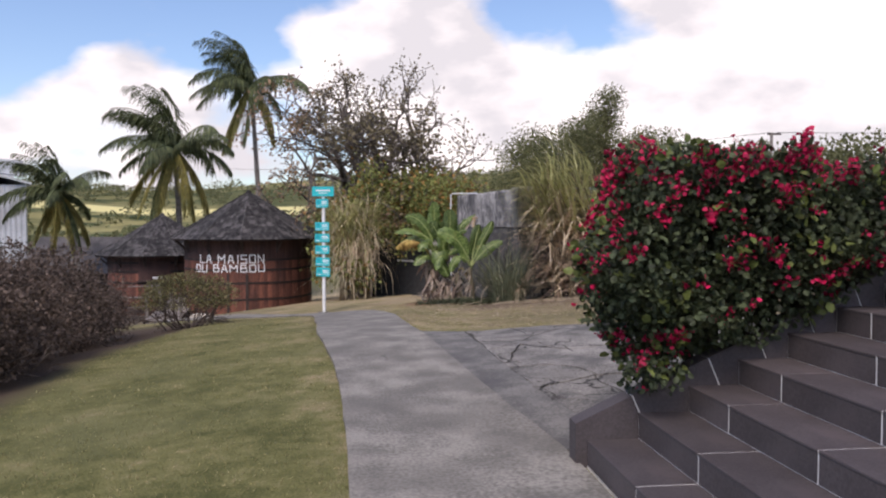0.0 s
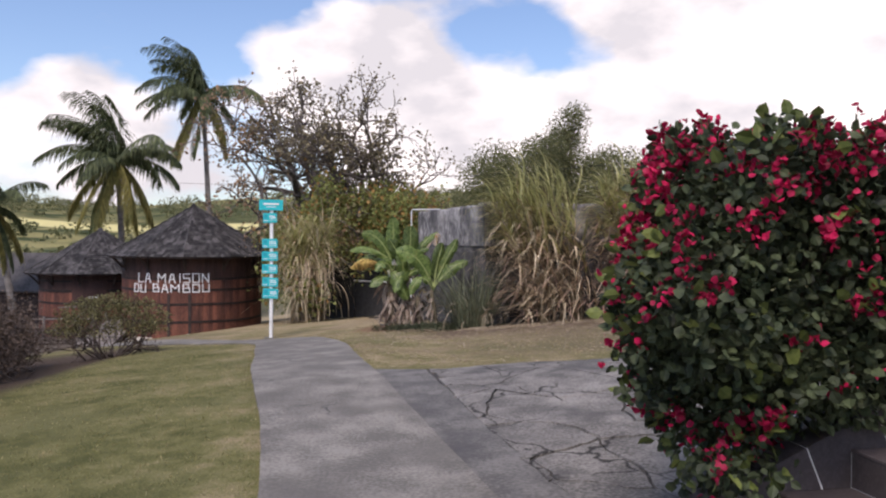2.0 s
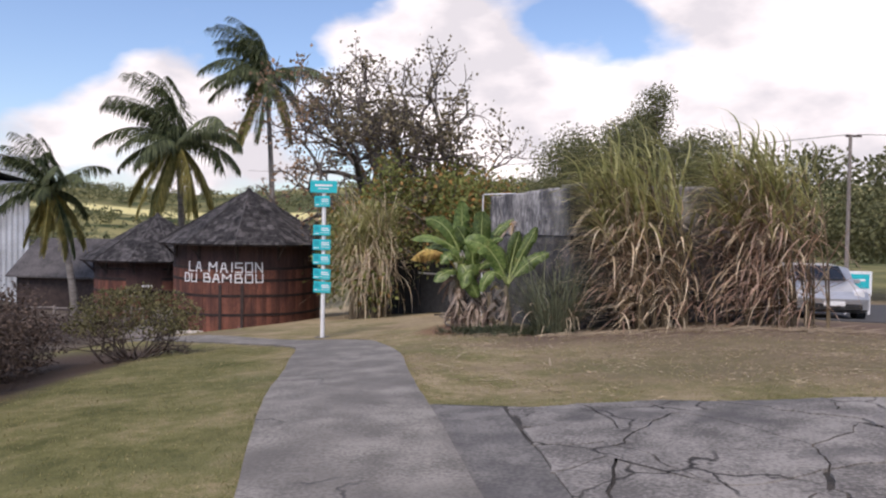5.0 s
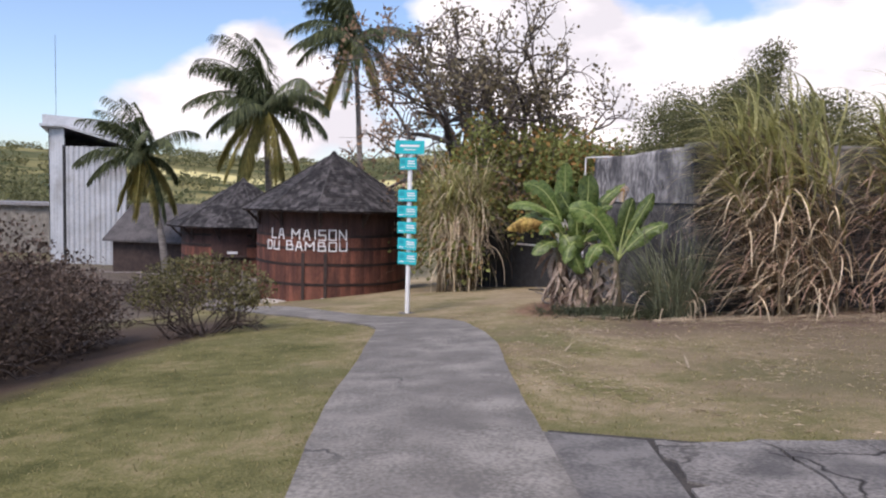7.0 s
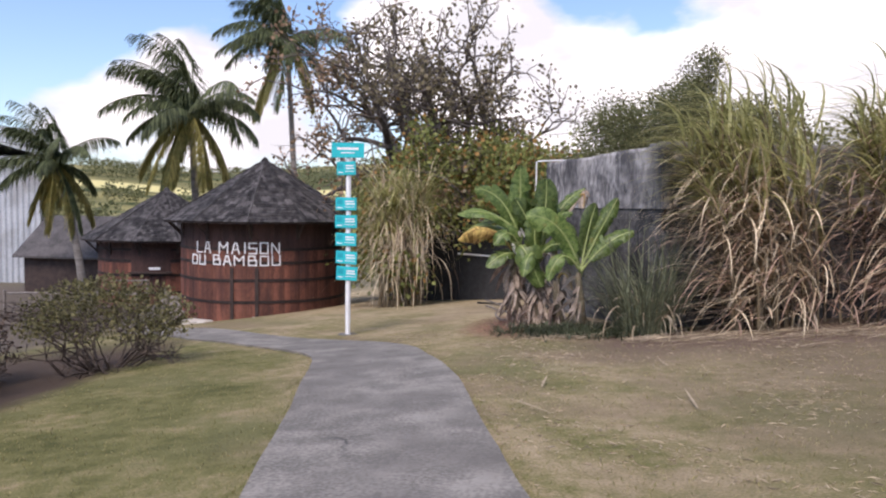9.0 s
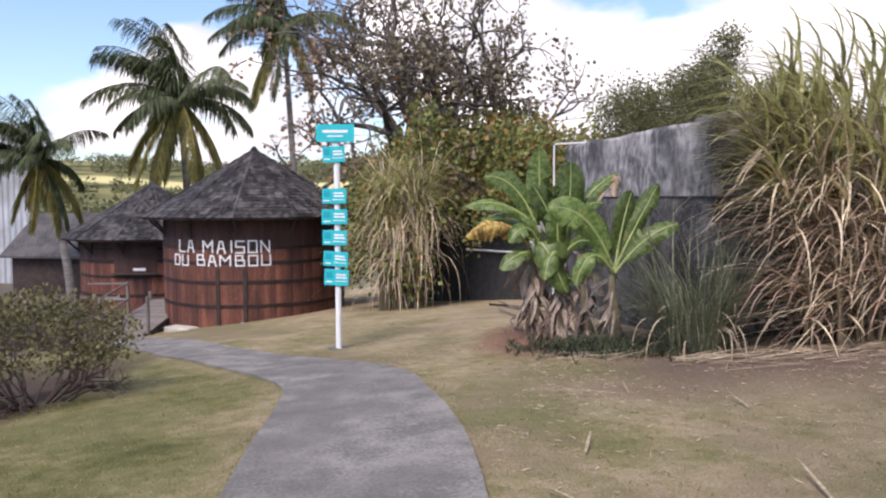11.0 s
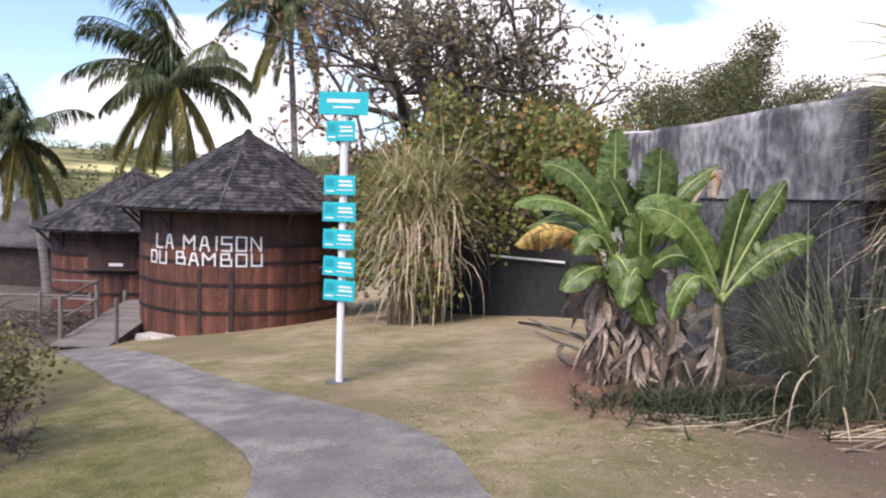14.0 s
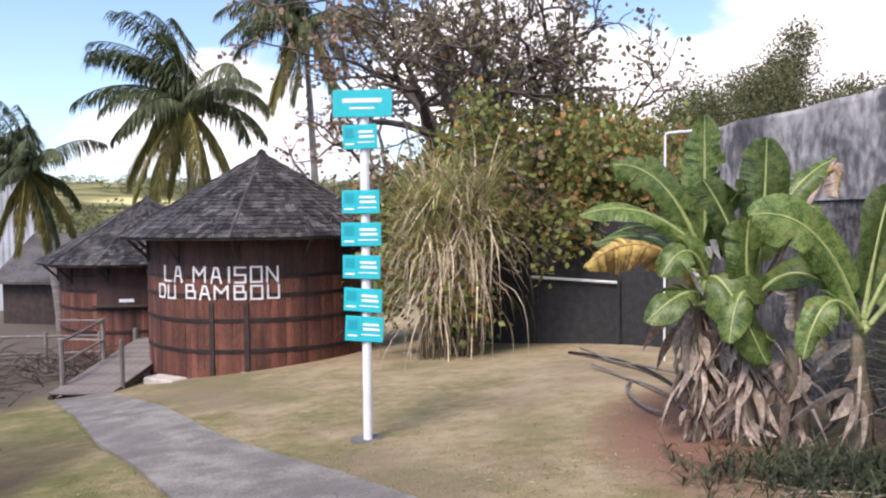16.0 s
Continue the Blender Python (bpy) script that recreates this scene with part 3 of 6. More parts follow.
# cracked apron: broken plates over dark dirt
apron = tagged(drape("pavement", [(0.78, 5.75), (0.22, 7.9), (-0.3, 10.1), (-0.5, 11.05)], [(9.5, 5.75), (9.5, 8.0), (9.5, 10.2), (9.5, 10.9)], 0.006, M_DIRT, across=12, step=0.3),
               "old cracked concrete apron beside the path", "pavement", kind="structure")


def apron_point(u, v):
    """u along the width from the path, v from near to far."""
    y = 5.75 + v * 5.25
    x0 = float(np.interp(y, [5.75, 7.7, 10.4, 11.1], [1.15, 0.68, 0.22, 0.12]))
    return x0 + u * (9.5 - x0), y


NU, NV = 13, 8
nodes = {}
for i in range(NU + 1):
    for j in range(NV + 1):
        u = (i / NU) ** 1.25 + (rng.uniform(-0.04, 0.04) if 0 < i < NU else 0)
        v = j / NV + (rng.uniform(-0.06, 0.06) if 0 < j < NV else 0)
        nodes[i, j] = (u, v)
merged = set()
plates = []
for i in range(NU):
    for j in range(NV):
        if (i, j) in merged:
            continue
        w = 2 if i + 1 < NU and (i + 1, j) not in merged and rng.random() < 0.5 else 1
        for q in range(w):
            merged.add((i + q, j))
        ring = [(i + q, j) for q in range(w + 1)] + [(i + q, j + 1) for q in range(w, -1, -1)]
        plates.append(ring)
for ring in plates:
    cen = np.mean([nodes[r] for r in ring], axis=0)
    poly = []
    for a, b in zip(ring, ring[1:] + ring[:1]):
        pa, pb = nodes[a], nodes[b]
        key = tuple(sorted((a, b)))
        border = (a[0] == b[0] and a[0] in (0, NU)) or (a[1] == b[1] and a[1] in (0, NV))
        for q in range(8):
            s = q / 8
            x, y = apron_point(pa[0] + (pb[0] - pa[0]) * s, pa[1] + (pb[1] - pa[1]) * s)
            if not border or a[1] == NV:
                x += 0.16 * noise.noise((x * 1.6, y * 1.6, 3.0)) + 0.06 * noise.noise((x * 7, y * 7, 1.0))
                y += 0.16 * noise.noise((x * 1.6, y * 1.6, 9.0)) + 0.06 * noise.noise((x * 7, y * 7, 5.0))
            poly.append((x, y))
    cx, cy = np.mean(poly, axis=0)
    gap = rng.choice((0.006, 0.010, 0.015, 0.024))
    ins = [(x + (cx - x) * gap / max(0.2, math.hypot(cx - x, cy - y)), y + (cy - y) * gap / max(0.2, math.hypot(cx - x, cy - y))) for x, y in poly]
    tilt = rng.uniform(-0.004, 0.006)
    tops = [ground_z(x, y) + 0.024 + tilt for x, y in ins]
    geo = Geo()
    n = len(ins)
    vs = [(x, y, z) for (x, y), z in zip(ins, tops)] + [(cx, cy, ground_z(cx, cy) + 0.025 + tilt)]
    out = [(x + (x - cx) * 0.006, y + (y - cy) * 0.006, z - 0.05) for (x, y), z in zip(ins, tops)]
    vs += out
    geo.add(vs, [(k, (k + 1) % n, n) for k in range(n)] + [(k, n + 1 + k, n + 1 + (k + 1) % n, (k + 1) % n) for k in range(n)])
    part("concrete_plate", geo, M_SLAB, apron)

DR_L = [(0.88, 4.97), (0.70, 5.7), (0.30, 7.3), (-0.32, 9.9), (-0.53, 10.95)]
DR_R = [(1.45, 4.97), (1.20, 5.7), (0.72, 7.6), (0.24, 10.2), (0.12, 10.95)]
tagged(drape("drain_strip", DR_L, DR_R, 0.020, M_DRAIN, across=4, wob=0.03), "dark concrete strip between path and apron", "pavement", kind="structure")

# road at the back right
tagged(drape("road", [(8.0, 23.4), (7.4, 40.0)], [(24.0, 15.0), (26.0, 40.0)], 0.03, M_ASPHALT, across=12, step=1.0), "dark asphalt drive behind the canes", "road", kind="structure")

# ---- tiled steps beside the path ----
STEP_X, STEP_Z, RUN, RISE = 1.037, 0.253, 0.340, 0.167
FOOT = (0.98, 4.65, 0.05)
steps = thing("stairs", FOOT, "dark brown tiled steps with pale joints", "stairs", kind="structure")


def local(geo, ob):
    o = np.array(ob.location)
    geo.v = [v - o for v in geo.v]
    return geo


g = Geo()
for n in range(9):
    x0, x1 = STEP_X + n * RUN - 0.002, STEP_X + 9 * RUN - 0.01
    g.box(((x0 + x1) / 2, 2.6, (STEP_Z + n * RISE - 0.004) / 2), (x1 - x0, 4.1, STEP_Z + n * RISE - 0.004))
part("core", local(g, steps), M_GROUT, steps, "pale mortar bed")
g = Geo()
top_z = STEP_Z + 8 * RISE - 0.006
g.box((STEP_X + 9 * RUN + 0.7, 2.6, top_z / 2), (1.4, 4.14, top_z), bevel=0.01)
part("landing", local(g, steps), M_DRAIN, steps, "dark concrete landing")
g = Geo()
for n in range(9):
    x0 = STEP_X + n * RUN
    g.box((x0 + RUN / 2, 0.535, (STEP_Z + n * RISE - 0.006) / 2), (RUN, 0.03, STEP_Z + n * RISE - 0.006))
part("side_face", local(g, steps), M_DRAIN, steps, "dark concrete side of the steps")
TILE = 0.85
FIRST = (0.85, 0.86, 0.53, 0.50, 0.85, 0.34, 0.70, 0.45, 0.85)
shapes = {}


def step_tile(kind, length):
    """One mesh for each kind and length of tile."""
    key = (kind, round(length, 3))
    if key not in shapes:
        geo = Geo()
        geo.box((0, 0, 0), (RUN + 0.006, length - 0.013, 0.016) if kind == "tread_tile" else (0.014, length - 0.013, RISE - 0.014), bevel=0.003)
        shapes[key] = geo.mesh(kind, [M_TILE])
    return shapes[key]


for n in range(9):
    y1 = 4.65
    z = STEP_Z + n * RISE
    for k in range(6):
        ln = FIRST[n] if k == 0 else min(TILE, y1 - 0.55)
        if ln < 0.1:
            break
        a = part("tread_tile", step_tile("tread_tile", ln), M_TILE, steps)
        a.location = Vector((STEP_X + n * RUN + RUN / 2 - 0.004, y1 - ln / 2, z - 0.008)) - steps.location
        b = part("riser_tile", step_tile("riser_tile", ln), M_TILE, steps)
        b.location = Vector((STEP_X + n * RUN + 0.003, y1 - ln / 2, z - RISE / 2 - 0.006)) - steps.location
        y1 -= ln
# sloping string wall with its own tiles
kerb = thing("string_wall", FOOT, "low sloping tiled side wall of the steps", "wall", kind="structure")
cuts = [0.955, 1.336, 1.85, 2.18, 2.52, 2.86, 3.20, 3.54]
for i, (a, b) in enumerate(zip(cuts, cuts[1:])):
    za, zb = 0.368 + (a - 0.98) * 0.455, 0.368 + (b - 0.98) * 0.455
    g = Geo()
    e = 0.0045
    xs, zs = (a + e, b - e), (za + e * 0.5, zb - e * 0.5)
    lean_a, lean_b = (0.0 if i == 0 else 0.42), 0.42
    v = [(xs[q] + (zs[q] - z) * (lean_a, lean_b)[q], y, z) for y in (4.656, 4.80) for q, z in ((0, 0.02), (1, 0.02), (1, zs[1]), (0, zs[0]))]
    g.add(v, [(0, 1, 2, 3), (7, 6, 5, 4), (3, 2, 6, 7), (0, 3, 7, 4), (1, 5, 6, 2), (0, 4, 5, 1)])
    part("side_tile", local(g, kerb), M_TILE, kerb)
g = Geo()
v = [(x, y, z) for y in (4.662, 4.794) for x, z in ((0.96, 0.02), (3.53, 0.02), (3.53, 0.360 + 2.55 * 0.455), (0.965, 0.352))]
g.add(v, [(0, 1, 2, 3), (7, 6, 5, 4), (3, 2, 6, 7), (0, 3, 7, 4), (1, 5, 6, 2), (0, 4, 5, 1)])
part("core", local(g, kerb), M_GROUT, kerb, "pale mortar bed")
for flight in (steps, kerb):
    flight.location.y = 4.62
    flight.rotation_euler = (0, 0, radians(9))
# upper terrace behind the steps, which holds the hedge
g = Geo()
g.prism([(1.2, 4.86), (4.4, 5.36), (4.4, 6.3), (1.9, 6.3)], -0.1, [0.25, 1.4, 1.4, 0.2])
tagged(part("planting_bank", g, M_DIRT), "dark earth bank under the hedge", "bank", kind="structure")

# ---- signpost ----
post = thing("signpost", (-4.25, 21.92, ground_z(-4.25, 21.92)), "white pole with teal direction plates on the lawn", "signpost")
PZ = -1.06
g = Geo()
g.tube([(0, 0, -0.15), (0, 0, 3.5)], 0.05, 16)
g.tube([(0, 0, 3.5), (0, 0, 3.53)], [0.05, 0.02], 16)
part("pole", g, M_WHITE, post, smooth=False)
g = Geo()
g.tube([(0, 0, -0.04), (0, 0, 0.012)], [0.20, 0.19], 24)
part("base_plate", g, M_DRAIN, post, "dark round base")
face = math.atan2(2.16, 7.75)
for n, (z, w, h, dx) in enumerate([(3.62, 0.64, 0.29, 0.0), (3.27, 0.37, 0.26, -0.03), (2.58, 0.42, 0.25, -0.03), (2.235, 0.43, 0.25, -0.03), (1.885, 0.42, 0.25, -0.03), (1.53, 0.43, 0.25, -0.02), (1.22, 0.41, 0.27, -0.01)]):
    g = Geo()
    g.box((0, 0, 0), (w, 0.018, h), bevel=0.005)
    pl = part("direction_plate", g, M_TEAL, post)
    pl.location = (dx, -0.066, z)
    pl.rotation_euler = (0, radians((0.5, -1.5, 0, 0, 1, 3, 3)[n]), radians((2, 3, -4, 3, -3, -5, 4)[n]))
    bars = [(0.0, 0.03, w * 0.66, 0.045), (0.0, -0.05, w * 0.42, 0.02)] if n == 0 else [(w * 0.18, 0.05, w * 0.42, 0.026), (w * 0.2, 0.0, w * 0.44, 0.026), (w * 0.18, -0.06, w * 0.5, 0.012), (-w * 0.3, -0.075, w * 0.26, 0.018)]
    for bx, bz, bw, bh in bars:
        g = Geo()
        g.box((bx, -0.011, bz), (bw, 0.004, bh))
        part("lettering_bar", g, M_WHITE, pl)
    if n:
        g = Geo()
        g.box((-w * 0.3, -0.011, 0.04), (w * 0.26, 0.004, 0.10))
        part("pictogram", g, M_TEALDK, pl)

# ---- round vat huts ----
STROKES = {
    "L": [(0, 0, 0, 1), (0, 0, 1, 0)], "A": [(0, 0, 0.35, 1), (0.35, 1, 0.65, 1), (0.65, 1, 1, 0), (0.18, 0.4, 0.82, 0.4)],
    "M": [(0, 0, 0, 1), (0, 1, 0.5, 0.45), (0.5, 0.45, 1, 1), (1, 1, 1, 0)], "I": [(0.5, 0, 0.5, 1)],
    "S": [(1, 1, 0, 1), (0, 1, 0, 0.5), (0, 0.5, 1, 0.5), (1, 0.5, 1, 0), (1, 0, 0, 0)], "O": [(0, 0, 0, 1), (0, 1, 1, 1), (1, 1, 1, 0), (1, 0, 0, 0)],
    "N": [(0, 0, 0, 1), (0, 1, 1, 0), (1, 0, 1, 1)], "D": [(0, 0, 0, 1), (0, 1, 0.8, 1), (0.8, 1, 1, 0.75), (1, 0.75, 1, 0.25), (1, 0.25, 0.8, 0), (0.8, 0, 0, 0)],
    "U": [(0, 1, 0, 0), (0, 0, 1, 0), (1, 0, 1, 1)], "B": [(0, 0, 0, 1), (0, 1, 0.8, 1), (0.8, 1, 0.8, 0.55), (0, 0.53, 1, 0.53), (1, 0.5, 1, 0), (1, 0, 0, 0)],
}


def roof_shingles(hut, apex, eave, reach, sides, turn, rows, wide, near):
    """Shingle rows on a many-sided cone; those facing the path are pieces of their own."""
    rest = Geo()
    made = 0
    one = {}
    for s in range(sides):
        a0, a1 = turn + s * 2 * math.pi / sides, turn + (s + 1) * 2 * math.pi / sides
        mid = (a0 + a1) / 2
        c0, c1 = np.array((math.cos(a0), math.sin(a0))) * reach, np.array((math.cos(a1), math.sin(a1))) * reach
        front = math.cos(mid - near)
        for r in range(rows):
            q0 = r / rows
            z0 = eave + (apex - eave) * q0
            pa, pb = c0 * (1 - q0), c1 * (1 - q0)
            span = np.linalg.norm(pb - pa)
            count = max(1, round(span / wide))
            nrm = np.array((math.cos(mid), math.sin(mid), 0)) * (apex - eave) + np.array((0, 0, reach * math.cos(math.pi / sides)))
            nrm /= np.linalg.norm(nrm)
            side = np.array((*(pb - pa), 0)) / (span + 1e-9)
            up = np.cross(nrm, side)
            if up[2] < 0:
                up = -up
            slope = math.hypot(reach * math.cos(math.pi / sides), apex - eave) / rows
            for k in range(count):
                f = (k + 0.5) / count
                base = np.array((*(pa + (pb - pa) * f), z0)) + nrm * 0.012
                w = span / count * rng.uniform(0.86, 0.98)
                ln = slope * rng.uniform(1.18, 1.42)
                t = rng.uniform(0.012, 0.028)
                low = -slope * rng.uniform(0.0, 0.18)
                top_w = w * (0.9 if r < rows - 2 else 0.6)
                p = [base + side * x + up * y + nrm * z for x, y, z in ((-w / 2, low, 0), (w / 2, low, 0), (top_w / 2, ln, -0.012), (-top_w / 2, ln, -0.012),
                                                                       (-w / 2, low, t), (w / 2, low, t), (top_w / 2, ln, 0.0), (-top_w / 2, ln, 0.0))]
                fs = [(3, 2, 1, 0), (4, 5, 6, 7), (0, 1, 5, 4), (1, 2, 6, 5), (2, 3, 7, 6), (3, 0, 4, 7)]
                if front > 0.45 and made < 300 and r < rows * 0.75:
                    made += 1
                    g = Geo()
                    g.add(p, fs)
                    part("shingle", g, M_SHINGLE, hut)
                else:
                    rest.add(p, fs)
    tagged(part("shingles", rest, M_SHINGLE2, hut), kind="stuff")


def vat_hut(at, wall_r, wall_top, base, eave, apex, reach, sides, turn, near, label, writing, door_at, window_at):
    hut = thing("vat_hut", (at[0], at[1], base), label, "hut", "round vat huts")
    top, ev, ap = wall_top - base, eave - base, apex - base
    count = 104
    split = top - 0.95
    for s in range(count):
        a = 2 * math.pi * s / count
        # darker brown above split, red-brown below; upper staves left out at the back
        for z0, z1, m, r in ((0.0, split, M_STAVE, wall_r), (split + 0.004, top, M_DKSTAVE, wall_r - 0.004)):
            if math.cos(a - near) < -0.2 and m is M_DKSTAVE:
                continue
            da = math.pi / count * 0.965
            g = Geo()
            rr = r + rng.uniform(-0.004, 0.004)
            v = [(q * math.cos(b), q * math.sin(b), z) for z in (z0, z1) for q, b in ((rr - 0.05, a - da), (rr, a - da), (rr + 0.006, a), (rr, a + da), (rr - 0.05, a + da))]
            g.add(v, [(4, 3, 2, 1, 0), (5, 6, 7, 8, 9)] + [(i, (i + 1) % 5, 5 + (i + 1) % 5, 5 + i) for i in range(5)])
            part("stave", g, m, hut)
    g = Geo()
    ring = 48
    g.add([((wall_r - 0.035) * math.cos(b), (wall_r - 0.035) * math.sin(b), z) for z in (0.02, top) for b in np.linspace(0, 2 * math.pi, ring, endpoint=False)],
          [(i, (i + 1) % ring, ring + (i + 1) % ring, ring + i) for i in range(ring)] + [tuple(reversed(range(ring)))])
    part("inner_shell", g, M_DKWOOD, hut)
    for z in (0.20, 0.86, 1.50, 2.02, 2.42):
        if z > top - 0.4:
            continue
        g = Geo()
        ring = 72
        v = []
        for q, zz in ((0.004, z - 0.045), (0.022, z - 0.04), (0.022, z + 0.04), (0.004, z + 0.045)):
            v += [((wall_r + q) * math.cos(b), (wall_r + q) * math.sin(b), zz + 0.008 * math.sin(5 * b + z)) for b in np.linspace(0, 2 * math.pi, ring, endpoint=False)]
        g.add(v, [(j * ring + i, j * ring + (i + 1) % ring, (j + 1) * ring + (i + 1) % ring, (j + 1) * ring + i) for j in range(3) for i in range(ring)])
        part("hoop", g, M_HOOP, hut, "rusty iron hoop")

    def arc_slab(a0, a1, z0, z1, r0, r1, segs=8):
        g = Geo()
        bs = np.linspace(radians(a0), radians(a1), segs + 1)
        v = [(r * math.cos(b), r * math.sin(b), z) for r in (r0, r1) for z in (z0, z1) for b in bs]
        m = segs + 1
        fs = []
        for i in range(segs):
            fs += [(i, i + 1, m + i + 1, m + i), (2 * m + i, 3 * m + i, 3 * m + i + 1, 2 * m + i + 1), (m + i, m + i + 1, 3 * m + i + 1, 3 * m + i), (i, 2 * m + i, 2 * m + i + 1, i + 1)]
        fs += [(0, m, 3 * m, 2 * m), (m - 1, 3 * m - 1, 4 * m - 1, 2 * m - 1)]
        g.add(v, fs)
        return g
    if door_at:
        a0, a1, h = door_at
        for b in (a0, a1):
            part("door_post", arc_slab(b - 1.1, b + 1.1, 0.08, h, wall_r, wall_r + 0.035, 2), M_DKWOOD, hut, "dark upright door batten")
        part("latch", arc_slab(a1 - 2.5, a1 + 3.5, 0.36, 0.44, wall_r + 0.02, wall_r + 0.06, 3), M_METAL, hut)
    if window_at:
        a0, a1, z0, z1 = window_at
        part("hatch", arc_slab(a0, a1, z0, z1, wall_r, wall_r + 0.03), M_DKSTAVE, hut, "dark closed serving hatch")
        part("shelf", arc_slab(a0 - 1, a1 + 1, z0 - 0.05, z0, wall_r, wall_r + 0.16), M_DKWOOD, hut)
        part("notice", arc_slab((a0 + a1) / 2 - 1, (a0 + a1) / 2 + 8, z0 + 0.08, z0 + 0.17, wall_r + 0.032, wall_r + 0.045), M_WHITE, hut, "small white notice board")
    # white strip letters bent round the wall
    for text, a0, a1, z0, z1 in writing:
        glyphs = [c for c in text]
        adv = {" ": 0.62, "I": 0.55, "M": 1.25}
        total = sum(adv.get(c, 1.0) for c in glyphs)
        pos = 0.0
        for c in glyphs:
            w = adv.get(c, 1.0)
            if c != " ":
                g = Geo()
                gw = w * 0.66
                drop = rng.uniform(-0.012, 0.012)
                for x0, y0, x1, y1 in STROKES[c]:
                    pts = []
                    n = 4
                    thick = 0.0185
                    p0, p1 = np.array((x0, y0)), np.array((x1, y1))
                    scale_x = radians(a1 - a0) * wall_r / total
                    q0 = np.array(((pos + 0.1 + p0[0] * gw) * scale_x, z0 + p0[1] * (z1 - z0) + drop))
                    q1 = np.array(((pos + 0.1 + p1[0] * gw) * scale_x, z0 + p1[1] * (z1 - z0) + drop))
                    d = (q1 - q0) / (np.linalg.norm(q1 - q0) + 1e-9)
                    q0, q1 = q0 - d * thick * 0.8, q1 + d * thick * 0.8
                    nn = np.array((-d[1], d[0])) * thick
                    v = []
                    for rad in (wall_r + 0.004, wall_r + 0.026):
                        for q in (q0 - nn, q1 - nn, q1 + nn, q0 + nn):
                            b = radians(a0) + q[0] / wall_r
                            v.append((rad * math.cos(b), rad * math.sin(b), q[1] - base))
                    g.add(v, [(3, 2, 1, 0), (4, 5, 6, 7)] + [(i, (i + 1) % 4, 4 + (i + 1) % 4, 4 + i) for i in range(4)])
                part("letter", g, M_WHITE, hut, "white strip letter " + c)
            pos += w
    # roof: boarding under shingles, brackets and hip caps
    g = Geo()
    v = [((reach - 0.02) * math.cos(turn + i * 2 * math.pi / sides), (reach - 0.02) * math.sin(turn + i * 2 * math.pi / sides), ev) for i in range(sides)]
    v += [(x, y, z - 0.05) for x, y, z in v] + [(0, 0, ap - 0.01), (0, 0, ap - 0.10)]
    g.add(v, [(i, (i + 1) % sides, 2 * sides) for i in range(sides)] + [(sides + (i + 1) % sides, sides + i, 2 * sides + 1) for i in range(sides)] + [(i, sides + i, sides + (i + 1) % sides, (i + 1) % sides) for i in range(sides)])
    roof = part("roof", g, M_DKWOOD, hut, "many-sided wooden shingle roof")
    for i in range(sides * 2):
        b = turn + i * math.pi / sides
        g = Geo()
        e = reach * (1 if i % 2 == 0 else math.cos(math.pi / sides)) - 0.05
        c, s = math.cos(b), math.sin(b)
        g.tube([(c * (wall_r - 0.2), s * (wall_r - 0.2), ev + 0.05 + (reach - wall_r) * (ap - ev) / reach), (c * e, s * e, ev - 0.055)], 0.035, 4)
        part("rafter", g, M_DKWOOD, hut)
        if i % 2 == 0:
            g = Geo()
            g.tube([(c * (wall_r + 0.01), s * (wall_r + 0.01), top - 0.62), (c * (e - 0.12), s * (e - 0.12), ev - 0.05)], 0.035, 4)
            g.box((c * (wall_r + 0.03), s * (wall_r + 0.03), top - 0.35), (0.06, 0.08, 0.65), b)
            part("bracket", g, M_DKWOOD, hut)
    for i in range(sides):
        b = turn + i * 2 * math.pi / sides
        g = Geo()
        g.tube([((reach + 0.03) * (1 - f) * math.cos(b), (reach + 0.03) * (1 - f) * math.sin(b), ev + (ap - ev) * f + 0.012 + 0.012 * (i % 2)) for i, f in enumerate(np.linspace(0, 0.99, 24))], [0.026 + 0.008 * (i % 2) for i in range(24)], 5)
        part("hip_cap", g, M_SHINGLE, hut)
    g = Geo()
    g.tube([(0, 0, ap - 0.1), (0, 0, ap + 0.04), (0, 0, ap + 0.10)], [0.16, 0.10, 0.03], 8)
    part("finial", g, M_SHINGLE, hut)
    roof_shingles(roof, ap, ev, reach, sides, turn, 23, 0.12, near)
    return hut


vat_hut((-9.35, 31.1), 2.6, 1.12, -2.25, 0.98, 2.93, 3.22, 12, 0.2, radians(296), "round red-brown vat hut with shingle roof and white lettering",
        [("LA MAISON", 241.0, 301.0, 0.05, 0.36), ("DU BAMBOU", 236.0, 301.5, -0.29, -0.02)], (269, 285, 1.88), None)
vat_hut((-14.85, 35.2), 2.45, 0.28, -2.6, 0.14, 2.02, 3.05, 12, 0.1, radians(300), "smaller round brown vat hut with shingle roof",
        [], None, (268, 300, 1.62, 2.45))

# ---- old stone wall ----
wall = thing("wall_stone", (0.6, 23.0, -0.8), "tall grey streaked stone wall above the banana plants", "wall", kind="structure")
WTOP = 2.56


